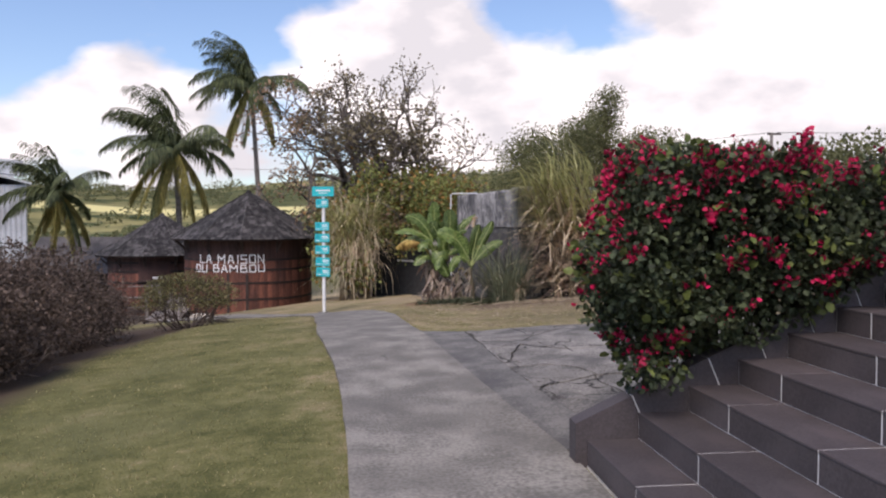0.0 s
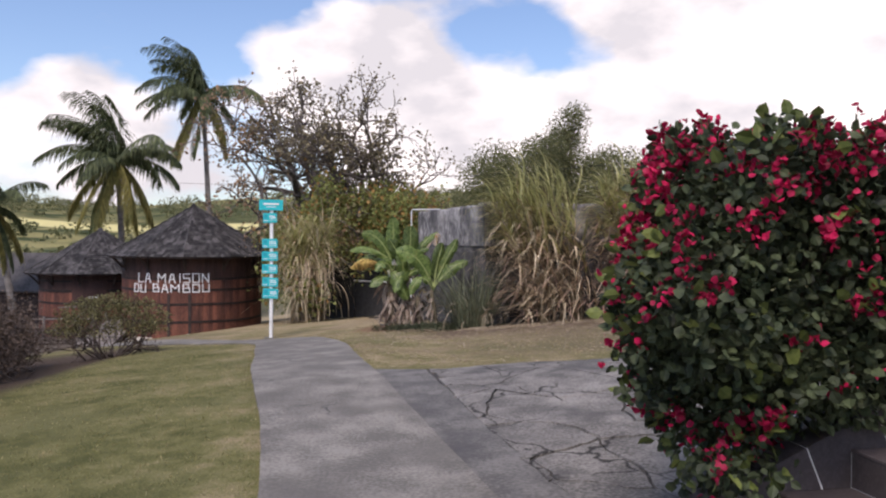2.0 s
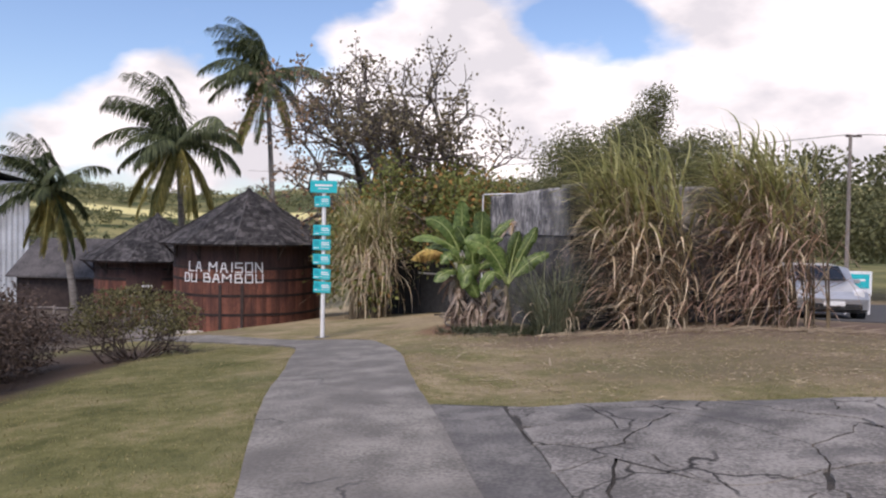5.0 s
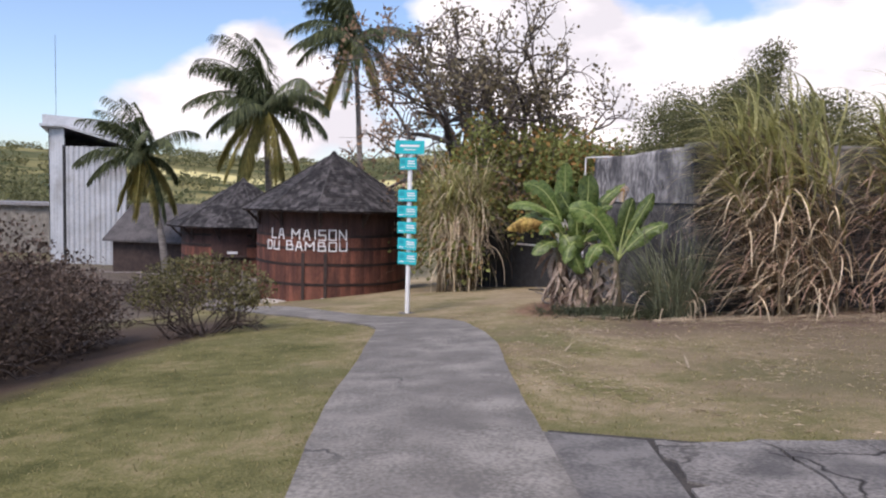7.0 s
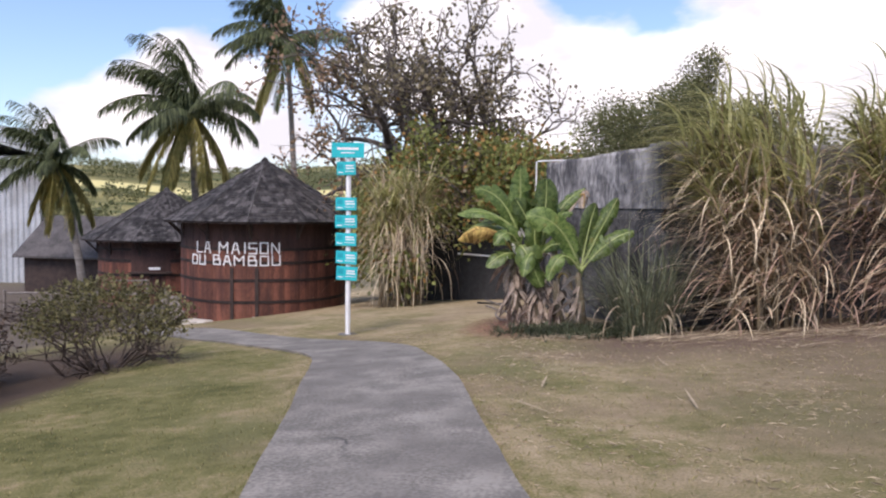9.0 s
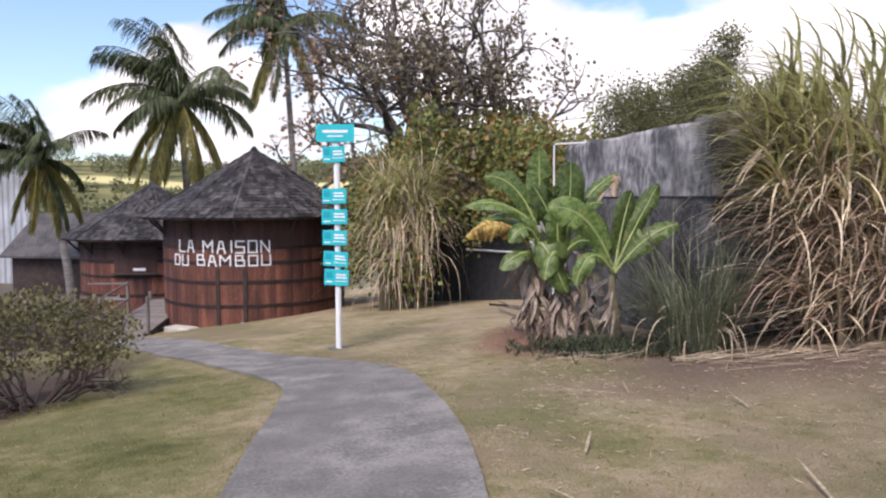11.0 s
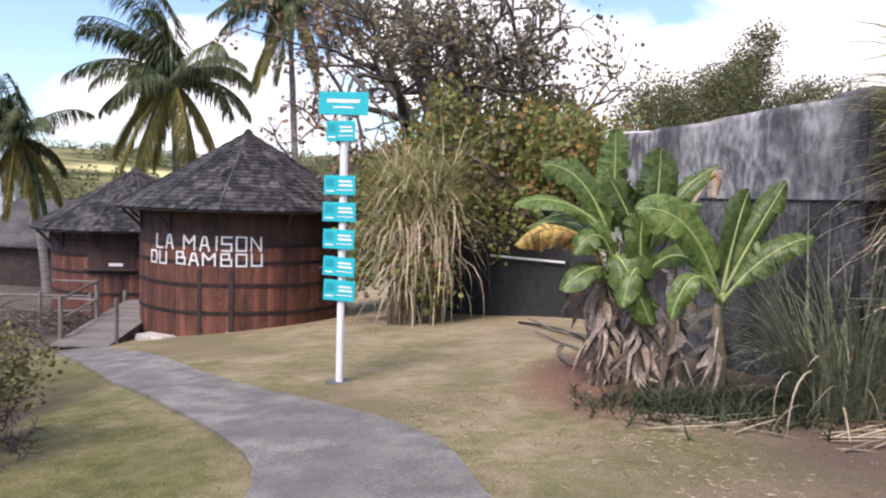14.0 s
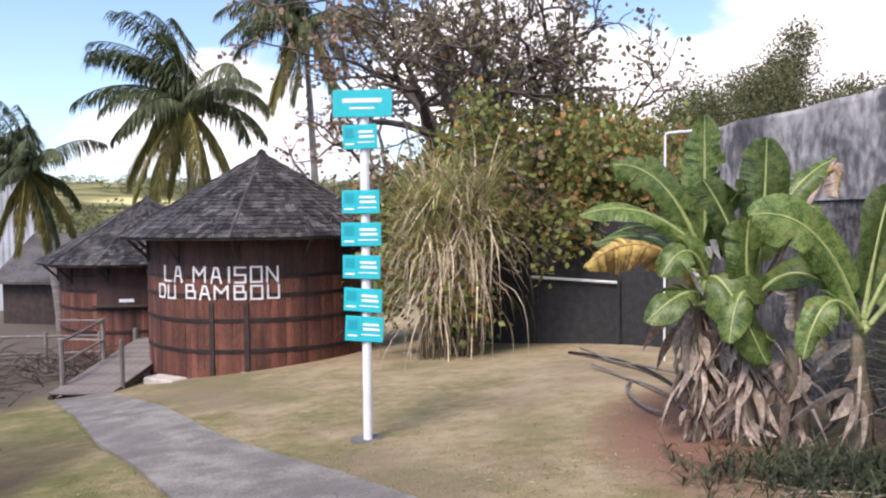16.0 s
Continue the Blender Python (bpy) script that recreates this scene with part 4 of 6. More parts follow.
def wall_run(p0, p1, thick, z0, z1, top_jit, segs):
    p0, p1 = np.array(p0, float), np.array(p1, float)
    d = (p1 - p0) / np.linalg.norm(p1 - p0)
    nrm = np.array((d[1], -d[0]))
    g = Geo()
    n, rows = segs, 14
    vs = []
    for side in (0, 1):
        for r in range(rows + 1):
            for i in range(n + 1):
                p = p0 + (p1 - p0) * i / n - nrm * thick * side
                z = z0 + (z1 - z0) * r / rows + (top_jit * noise.noise((p[0] * 1.7, p[1] * 1.7, 4.0)) if r == rows else 0)
                o = 0.05 * noise.noise((p[0] * 2.2, p[1] * 2.2, z * 2.2)) * (1 if side == 0 else -1)
                vs.append((p[0] + nrm[0] * o, p[1] + nrm[1] * o, z))
    m = n + 1
    h = m * (rows + 1)
    fs = [(r * m + i, r * m + i + 1, (r + 1) * m + i + 1, (r + 1) * m + i) for r in range(rows) for i in range(n)]
    fs += [(h + (r + 1) * m + i, h + (r + 1) * m + i + 1, h + r * m + i + 1, h + r * m + i) for r in range(rows) for i in range(n)]
    t = rows * m
    fs += [(t + i, t + i + 1, h + t + i + 1, h + t + i) for i in range(n)]
    for i in (0, n):
        fs += [(r * m + i, (r + 1) * m + i, h + (r + 1) * m + i, h + r * m + i) for r in range(rows)]
    g.add(vs, fs)
    return g


part("wall_face", local(wall_run((-0.35, 25.7), (1.45, 20.35), 0.5, 1.5, WTOP, 0.035, 30), wall), M_WALL, wall, smooth=True)
part("wall_face", local(wall_run((1.45, 20.35), (6.2, 21.75), 0.5, 1.5, WTOP + 0.06, 0.035, 40), wall), M_WALL, wall, smooth=True)
part("wall_foot", local(wall_run((-0.33, 25.7), (1.47, 20.37), 0.5, -1.6, 1.5, 0.0, 30), wall), M_WALLLOW, wall, "black damp lower masonry", smooth=True)
part("wall_foot", local(wall_run((1.47, 20.37), (6.2, 21.77), 0.5, -1.6, 1.5, 0.0, 40), wall), M_WALLLOW, wall, "black damp lower masonry", smooth=True)
# white pipe frame at the wall's end
fr = thing("pipe_frame", (-0.6, 26.4, ground_z(-0.6, 26.4)), "thin white metal pipe frame by the wall end", "frame")
zb = 2.62 - fr.location.z
g = Geo()
g.tube([(0, 0, 0), (0, 0, zb), (0.04, -0.02, zb + 0.03), (0.95, -0.6, zb + 0.03)], 0.018, 8)
part("pipe", g, M_WHITE, fr)
g = Geo()
g.tube([(0.55, -0.35, 0), (0.55, -0.35, zb - 0.25), (0.95, -0.6, zb - 0.25)], 0.02, 6)
part("pipe", g, M_WHITE, fr)

# dark screen with a white rail behind the canes
scr = thing("screen_wall", (-2.2, 30.0, ground_z(-2.2, 30)), "dark grey screen wall with a white rail", "wall", kind="structure")
g = Geo()
p0, p1 = np.array((-5.2, 31.2)), np.array((-0.4, 28.3))
dd = (p1 - p0) / np.linalg.norm(p1 - p0)
n2 = np.array((dd[1], -dd[0]))
g.prism([p0, p1, p1 - n2 * 0.2, p0 - n2 * 0.2], -1.9, 1.3)
part("panel", local(g, scr), M_BLACK, scr)
g = Geo()
q0, q1 = p0 + dd * 2.75 + n2 * 0.06, p0 + dd * 4.75 + n2 * 0.06
g.tube([(*q0, 0.10), (*q1, 0.08)], 0.03, 6)
part("rail", local(g, scr), M_WHITE, scr, "white rail")
for q in (q0, q1):
    g = Geo()
    g.tube([(q[0], q[1], -1.3), (q[0], q[1], 0.12)], 0.035, 6)
    part("rail_post", local(g, scr), M_BLACK, scr)

# ---- vegetation builders ----


def sugar_cane(at, spots, height, lean, label, green, dry, pink=0.35, spread_out=1.0, cat="sugar cane", mop=False):
    """A clump of canes: jointed stalks, green arching tops and dry leaves that hang down."""
    clump = thing("sugar_cane_clump", (at[0], at[1], ground_z(*at)), label, cat, "sugar cane clumps")
    gg, gd, gp = Geo(), Geo(), Geo()
    for dx, dy in spots:
        x, y = at[0] + dx, at[1] + dy
        zb = ground_z(x, y) - clump.location.z - 0.05
        h = height * rng.uniform(0.62, 0.86)
        jit = 0.12 if mop else 0.35
        lx, ly = lean[0] + rng.uniform(-jit, jit), lean[1] + rng.uniform(-jit, jit)
        pts = [(dx + lx * h * 0.33 * q * q, dy + ly * h * 0.33 * q * q, zb + h * q) for q in np.linspace(0, 1, 7)]
        gs = Geo()
        gs.tube(pts, np.linspace(0.022, 0.013, 7), 5)
        part("stalk", gs, M_STALK, clump)
        pts = np.array(pts)

        def on(q):
            i = min(5, int(q * 6))
            return pts[i] + (pts[i + 1] - pts[i]) * (q * 6 - i)
        for k in range(green):
            a = rng.uniform(0, 2 * math.pi)
            q = rng.uniform(0.6, 1.0)
            up = rng.uniform(0.6, 1.9)
            strap(gg, on(q), (math.cos(a) + lean[0] * 1.2, math.sin(a) + lean[1] * 0.7, up), rng.uniform(0.9, 1.6) * height / 3.8, rng.uniform(0.03, 0.055), rng.uniform(0.6, 1.4), 8, curl=lean[0] * rng.uniform(0.8, 2.0))
        for k in range(dry):
            a = rng.uniform(0, 2 * math.pi)
            q = rng.uniform(0.35, 0.97) if mop else rng.uniform(0.08, 0.85)
            gq = gp if rng.random() < pink * (1.4 - q) else gd
            strap(gq, on(q), (math.cos(a) * spread_out * (1.0 if mop else 0.7) + lean[0] * rng.uniform(0.0, 4.0), math.sin(a) * spread_out + lean[0] * 0.8, rng.uniform(-0.4, 1.2) if mop else rng.uniform(-0.2, 1.0)), (rng.uniform(0.5, 2.0) if mop else rng.uniform(0.5, 1.6)) * height / 3.6, rng.uniform(0.014, 0.036), rng.choice((0.4, 1.2, 2.2, 3.6)) if mop else rng.choice((0.05, 0.25, 0.5, 0.9, 1.6)), 7 if mop else 6, curl=rng.uniform(-0.5, 0.2) if mop else rng.uniform(-0.35, 0.05))
    tagged(part("green_leaves", gg, M_CANEG, clump, "green arching strap leaves"), kind="stuff")
    tagged(part("dry_leaves", gd, M_CANED, clump, "straw-coloured hanging leaves"), kind="stuff")
    if gp.n:
        tagged(part("withered_leaves", gp, M_CANEP, clump, "reddish brown withered leaves"), kind="stuff")
    return clump


def scatter(n, rx, ry):
    return [(rng.uniform(-rx, rx), rng.uniform(-ry, ry)) for _ in range(n)]


for cx, cy, n, rx, h, g_, d_ in [(2.75, 19.75, 17, 0.36, 3.9, 9, 14), (3.35, 19.9, 22, 0.5, 4.3, 11, 15), (4.15, 20.6, 6, 0.4, 2.9, 4, 9), (5.3, 20.2, 22, 0.55, 4.2, 9, 15), (6.2, 20.2, 20, 0.45, 4.2, 8, 18)]:
    sugar_cane((cx, cy), scatter(n, rx, 0.4), h, (-0.6, -0.05), "tall half-dry sugar cane clump against the wall", g_ + 3, d_ + 9, pink=0.3 if cx < 4 else 0.75)
sugar_cane((-4.35, 28.2), scatter(30, 0.62, 0.4), 4.1, (0.0, -0.05), "tall drooping sugar cane clump near the signpost", 20, 30, pink=0.08, spread_out=0.3, mop=True)


def reed_clump(at, label):
    """A stalkless tuft of thin grey-green blades with pale dead ones bent over at its foot."""
    ob = thing("reed_clump", (at[0], at[1], ground_z(*at)), label, "reeds")
    gg, gd = Geo(), Geo()
    for k in range(420):
        a, q = rng.uniform(0, 2 * math.pi), rng.random() ** 0.5
        x, y = 0.42 * q * math.cos(a), 0.32 * q * math.sin(a)
        strap(gg, (x, y, -0.03), (0.6 * math.cos(a) + rng.uniform(-0.4, 0.3), 0.5 * math.sin(a), rng.uniform(1.0, 2.6)), rng.uniform(0.6, 2.1), rng.uniform(0.012, 0.028), rng.uniform(0.3, 1.5), 8, curl=rng.uniform(-0.5, 0.3))
    for k in range(42):
        a = rng.uniform(0, 2 * math.pi)
        strap(gd, (0.3 * math.cos(a), 0.25 * math.sin(a), rng.uniform(0.0, 0.5)), (math.cos(a) - 0.3, math.sin(a) - 0.4, rng.uniform(0.4, 1.6)), rng.uniform(0.5, 1.3), rng.uniform(0.010, 0.024), rng.uniform(0.5, 2.4), 8, curl=rng.uniform(-0.6, 0.4))
    tagged(part("green_leaves", gg, M_REED, ob, "thin grey-green blades"), kind="stuff")
    tagged(part("dry_leaves", gd, M_STRAW, ob, "pale dead blades bent to the ground"), kind="stuff")


reed_clump((1.1, 19.7), "tall grey-green reed tuft beside the banana plants")


def banana_leaf(p0, p1, p2, width, torn, facing, sag=0.15):
    """Blade along an arched midrib: ribbed halves, torn between the veins; facing turns its upper side."""
    segs, stalk, across = 44, 5, 4
    p0, p1, p2, up0 = (np.array(q, float) for q in (p0, p1, p2, facing))
    ts = np.linspace(0, 1, segs + 1)[:, None]
    rib = p0 * (1 - ts) ** 2 + 2 * p1 * ts * (1 - ts) + p2 * ts ** 2
    tan = np.gradient(rib, axis=0)
    tan /= np.linalg.norm(tan, axis=1)[:, None]
    gr, gb = Geo(), Geo()
    gr.tube(rib, np.linspace(0.024, 0.005, segs + 1), 6)
    for s in (-1, 1):
        prev, hang, out = None, 0.0, rng.uniform(0.88, 1.08)
        for i in range(stalk, segs):
            q = (i - stalk) / (segs - stalk)
            tear = rng.random() < torn
            if tear:
                hang = max(0.0, hang * 0.4 + rng.uniform(-0.15, 0.5))
                out = rng.uniform(0.82, 1.06)
            rows = []
            for j, qq in ((i, q), (i + 1, q + 1 / (segs - stalk))):
                side = np.cross(tan[j], up0)
                side /= np.linalg.norm(side) + 1e-9
                nr = np.cross(side, tan[j])
                w = width * 0.5 * out * max(0.0, math.sin(math.pi * min(1.0, 0.05 + 0.95 * qq))) ** 0.5
                vein = 0.0018 * (-1) ** j
                for k in range(across + 1):
                    e = k / across
                    wave = 0.03 * math.sin(9 * qq + 2 * s) * e
                    rows.append(rib[j] + side * s * w * e * (1 - 0.25 * hang * e) + tan[j] * w * 0.30 * e + nr * (w * (0.34 * e - (sag * 2.2 + hang) * e * e) + vein * e + wave))
            if prev is not None and not tear:
                rows[:across + 1] = prev
            m = across + 1
            fs = [(k, k + 1, m + k + 1, m + k) for k in range(across)]
            gb.add(rows, fs if s > 0 else [tuple(reversed(f)) for f in fs])
            prev = rows[m:]
    return gr, gb


B_RIGHT, B_NEAR = np.array((0.985, 0.165, 0.0)), np.array((0.165, -0.985, 0.0))
FACE_UP, FACE_OUT, FACE_MIX = (0.0, -0.3, 1.0), (0.25, -1.0, 0.25), (0.1, -0.75, 0.7)


def banana(at, height, blades, label, skirts, radius=0.11):
    """blades: start, bend and tip of each leaf as (aside, nearer, height over the ground), width, facing, state."""
    pl = thing("banana_plant", (at[0], at[1], ground_z(*at)), label, "banana plant", "banana plants")
    g = Geo()
    n = 12
    g.tube([(0.03 * math.sin(q * 5), 0.02 * math.cos(q * 4), q * height) for q in np.linspace(-0.05, 1, n)], [radius * (1 - 0.5 * q) + 0.006 * (k % 2) for k, q in enumerate(np.linspace(0, 1, n))], 12)
    part("stem", g, M_BANSTEM, pl, smooth=True)
    for q0, q1, q2, wd, facing, state in blades:
        pts = [B_RIGHT * q[0] + B_NEAR * q[1] + np.array((0, 0, q[2])) for q in (q0, q1, q2)]
        gr, gb = banana_leaf(*pts, wd * 1.22, {"green": 0.11, "torn": 0.24, "yellow": 0.5, "dead": 0.4}[state], facing, {"green": 0.14, "torn": 0.16, "yellow": 0.6, "dead": 0.5}[state])
        m = {"green": M_BANANA, "yellow": M_BANY, "dead": M_BAND, "torn": M_BANANA}[state]
        leaf = part("leaf", gb, m, pl, {"green": "broad green blade", "yellow": "yellowing torn blade", "dead": "dead brown blade", "torn": "torn green blade"}[state], smooth=True)
        part("midrib", gr, M_BANRIB if state in ("green", "torn") else M_BANY, leaf, smooth=True)
        # leaf stalk down to the stem's head
        g = Geo()
        head = np.array((0, 0, height * 0.93))
        g.tube([head, (head + pts[0]) / 2 + np.array((0, 0, 0.03)), pts[0]], [0.034, 0.028, 0.024], 7)
        part("leaf_stalk", g, M_BANRIB if state != "dead" else M_BAND, pl, smooth=True)
    for k in range(skirts):
        g = Geo()
        a = rng.uniform(0, 2 * math.pi)
        z = height * rng.uniform(0.12, 0.95)
        strap(g, (0.07 * math.cos(a), 0.07 * math.sin(a), z), (math.cos(a), math.sin(a), rng.uniform(-2.6, -0.1)), min(z + 0.02, rng.uniform(0.18, 0.62)), rng.choice((0.025, 0.035, 0.05, 0.07, 0.10)), rng.uniform(0.5, 3.0), 9, fold=rng.uniform(-2.4, 2.4), curl=rng.uniform(-1.4, 1.4))
        part("dead_sheath", g, M_BAND if k % 3 else M_BANDK, pl, "hanging dead brown leaf sheath")
    return pl


banana((-0.97, 21.1), 1.25, [
    ((-0.06, 0.1, 1.40), (-0.50, 0.2, 2.05), (-1.06, 0.25, 1.58), 0.27, (0.1, -0.8, 0.6), "yellow"),
    ((0.06, -0.1, 1.70), (-0.45, -0.1, 2.25), (-1.06, 0.0, 2.02), 0.25, FACE_MIX, "torn"),
    ((0.10, -0.1, 1.62), (-0.22, -0.2, 2.55), (-0.74, -0.1, 2.48), 0.36, FACE_MIX, "torn"),
    ((0.06, -0.3, 1.72), (-0.25, -0.5, 2.05), (-0.64, -0.5, 1.85), 0.19, FACE_UP, "green"),
    ((0.12, -0.1, 1.55), (0.10, -0.1, 2.25), (0.08, -0.05, 2.92), 0.34, FACE_OUT, "torn"),
    ((0.05, 0.12, 1.40), (0.0, 0.45, 1.75), (0.40, 0.55, 0.78), 0.42, FACE_MIX, "green"),
    ((0.0, 0.1, 1.32), (-0.22, 0.35, 1.45), (-0.56, 0.4, 1.12), 0.30, FACE_MIX, "green"),
    ((0.02, 0.15, 1.25), (0.10, 0.3, 1.30), (0.50, 0.45, 0.95), 0.34, FACE_MIX, "green"),
    ((0.05, -0.1, 1.35), (-0.1, -0.5, 1.9), (-0.3, -1.0, 1.8), 0.34, FACE_UP, "green"),
    ((0.08, 0.05, 1.45), (-0.15, 0.25, 1.95), (-0.42, 0.35, 1.50), 0.30, (-0.3, -0.8, 0.5), "torn"),
    ((0.10, 0.0, 1.50), (0.22, 0.1, 2.2), (0.30, 0.3, 2.25), 0.30, (0.5, -0.7, 0.5), "green"),
    ((0.0, -0.1, 1.48), (-0.3, -0.3, 2.0), (-0.85, -0.45, 1.75), 0.28, FACE_UP, "torn"),
], "banana plant with torn green and yellow leaves", 84)
husk = bpy.data.objects["banana_plant"]
for q0, ln in (((0.07, 0.12, 1.80), 0.20), ((-0.10, 0.14, 1.52), 0.24), ((0.02, 0.14, 1.74), 0.12)):
    g = Geo()
    strap(g, B_RIGHT * q0[0] + B_NEAR * q0[1] + np.array((0, 0, q0[2])), (0.2, -0.3, -1.0), ln, 0.085, 0.8, 7, fold=1.4, curl=0.9)
    part("pale_husk", g, M_HUSK, husk, "pale dry flower husk")
banana((-0.58, 20.95), 1.2, [
    ((0.08, 0.0, 1.45), (0.16, 0.02, 2.1), (0.14, 0.05, 2.66), 0.42, FACE_OUT, "green"),
    ((0.15, -0.2, 1.45), (0.42, -0.3, 2.3), (0.92, -0.3, 2.50), 0.26, (-0.2, -0.8, 0.7), "torn"),
    ((0.82, -0.28, 2.36), (0.93, -0.2, 2.5), (0.84, -0.15, 2.14), 0.20, FACE_OUT, "dead"),
    ((0.0, 0.12, 1.22), (-0.1, 0.16, 1.6), (-0.06, 0.2, 1.98), 0.36, FACE_OUT, "green"),
    ((0.25, 0.1, 1.42), (0.35, 0.3, 1.52), (0.22, 0.4, 1.05), 0.15, (0.8, -0.6, 0.2), "dead"),
    ((0.05, -0.2, 1.40), (0.1, -0.6, 2.0), (0.2, -1.1, 1.9), 0.36, FACE_UP, "green"),
    ((0.05, 0.0, 1.40), (-0.25, 0.1, 2.1), (-0.42, 0.1, 2.30), 0.30, FACE_MIX, "torn"),
    ((0.05, 0.1, 1.30), (0.30, 0.35, 1.75), (0.62, 0.45, 1.25), 0.30, (0.4, -0.6, 0.7), "green"),
    ((0.02, 0.1, 1.30), (-0.2, 0.3, 1.5), (-0.30, 0.4, 0.95), 0.28, (-0.3, -0.8, 0.4), "torn"),
    ((0.1, -0.1, 1.45), (0.35, -0.1, 2.15), (0.62, 0.05, 2.05), 0.30, (0.2, -0.5, 0.8), "torn"),
], "banana plant with broad green leaves and dead sheaths", 90)
banana((0.16, 20.45), 1.02, [
    ((-0.04, 0.05, 1.12), (-0.42, 0.25, 2.05), (-0.98, 0.25, 1.95), 0.42, (0.35, -0.9, 0.55), "green"),
    ((-0.04, 0.08, 1.05), (-0.42, 0.3, 1.62), (-0.62, 0.35, 0.88), 0.26, FACE_MIX, "green"),
    ((0.02, 0.0, 1.12), (0.10, 0.0, 1.75), (0.26, -0.05, 2.18), 0.36, (0.5, -1.0, 0.2), "green"),
    ((0.03, 0.0, 1.12), (0.30, 0.0, 1.70), (0.62, 0.0, 2.28), 0.28, FACE_OUT, "torn"),
    ((0.04, 0.05, 1.08), (0.45, 0.1, 1.65), (0.86, 0.15, 1.72), 0.30, FACE_MIX, "torn"),
    ((0.0, -0.05, 1.10), (-0.1, -0.3, 1.7), (-0.2, -0.6, 1.9), 0.30, FACE_UP, "green"),
], "slender banana plant with upright green leaves", 16, 0.085)
banana((-0.2, 20.85), 0.85, [((0.0, 0.0, 0.9), (0.1, 0.1, 1.15), (0.22, 0.2, 0.7), 0.22, FACE_OUT, "dead")], "withered banana stem with dark dead sheaths", 44)


def coconut_palm(base, crown, fronds, length, label, wind, seed):
    """Curved ringed trunk, and fronds of leaflets on both sides of a rachis."""
    r = random.Random(seed)
    pl = thing("coconut_palm", base, label, "palm", "coconut palms")
    c = np.array(crown) - np.array(base)
    pts = [(c[0] * q ** 1.6, c[1] * q ** 1.6, c[2] * q) for q in np.linspace(0, 1, 16)]
    g = Geo()
    g.tube(pts, [0.20 * (1 - 0.45 * q) + 0.012 * (i % 2) for i, q in enumerate(np.linspace(0, 1, 16))], 10)
    part("trunk", g, M_PALMBARK, pl)
    for k in range(fronds):
        az = k * 2.4 + r.uniform(-0.3, 0.3)
        age = k / fronds
        if age < 0.34:  # young crest, blown over by the wind
            rise, blow = r.uniform(1.3, 3.4), 0.75
        elif age < 0.72:
            rise, blow = r.uniform(-0.15, 0.95), 0.2
        else:  # old skirt that hangs
            rise, blow = r.uniform(-1.8, -0.25), 0.1
        d = np.array((math.cos(az) * (0.75 if age < 0.34 else 1.0) + wind[0] * blow, math.sin(az) * 0.9 + wind[1] * blow, rise))
        d /= np.linalg.norm(d)
        ln = length * r.uniform(0.8, 1.05)
        n = 14
        p = c.copy()
        line = []
        for i in range(n + 1):
            line.append((p.copy(), d.copy()))
            p = p + d * ln / n
            d = d + np.array((wind[0] * (0.75 - 0.7 * age), wind[1] * 0.2, -(1.15 + 0.3 * age) * (0.4 + i / n))) / n * 1.3
            d /= np.linalg.norm(d)
        rach, lf = Geo(), Geo()
        rach.tube([q for q, _ in line], np.linspace(0.045, 0.008, n + 1), 5)
        at, way, size = [], [], []
        for i in range(1, n * 4):
            f = i / (n * 4)
            j = min(n - 1, int(f * n))
            pt = line[j][0] + (line[j + 1][0] - line[j][0]) * (f * n - j)
            dd_ = line[j][1]
            sd = np.cross(dd_, (0, 0, 1.0))
            sd /= np.linalg.norm(sd) + 1e-6
            for s in (-1, 1):
                at.append(pt)
                way.append(sd * s * (0.9 - 0.3 * f) + dd_ * (0.55 + 0.5 * f) + np.array((wind[0] * 0.3, 0, -0.55 - 0.8 * r.random())))
                size.append(ln * 0.30 * (math.sin(math.pi * (0.12 + 0.8 * f)) ** 0.7) * r.uniform(0.8, 1.1))
        for a, w_, s in zip(at, way, size):
            strap(lf, a, w_, s * r.uniform(0.7, 1.1), r.uniform(0.05, 0.085), r.uniform(0.9, 1.9), 3, fold=0.3)
        old = age > 0.76
        fr_ = part("frond", lf, M_PALMOLD if old else M_PALM, pl, "drooping yellowed frond" if old else "")
        part("rachis", rach, M_PALMOLD if old else M_PALM, fr_)
    g = Geo()
    for k in range(5):
        a = k * 1.25
        q = c + np.array((0.2 * math.cos(a), 0.2 * math.sin(a), -0.25))
        g.tube([q + np.array((0, 0, z)) for z in (-0.13, -0.08, 0, 0.08, 0.13)], [0.03, 0.09, 0.12, 0.09, 0.03], 8)
    part("coconuts", g, M_PALMOLD, pl)
    return pl


coconut_palm((-21.4, 39.9, ground_z(-21.4, 39.9) - 0.1), (-22.8, 40.0, 3.3), 28, 3.5, "short leaning coconut palm by the grey shed", (-0.7, 0.0), 3)
coconut_palm((-16.0, 40.4, ground_z(-16.0, 40.4) - 0.1), (-16.3, 40.3, 5.7), 37, 4.4, "coconut palm with wind-blown fronds behind the huts", (-0.8, 0.1), 5)
coconut_palm((-13.6, 47.5, ground_z(-13.6, 47.5) - 0.1), (-14.2, 47.5, 10.5), 31, 4.5, "tall slender coconut palm behind the large hut", (-0.85, 0.1), 9)


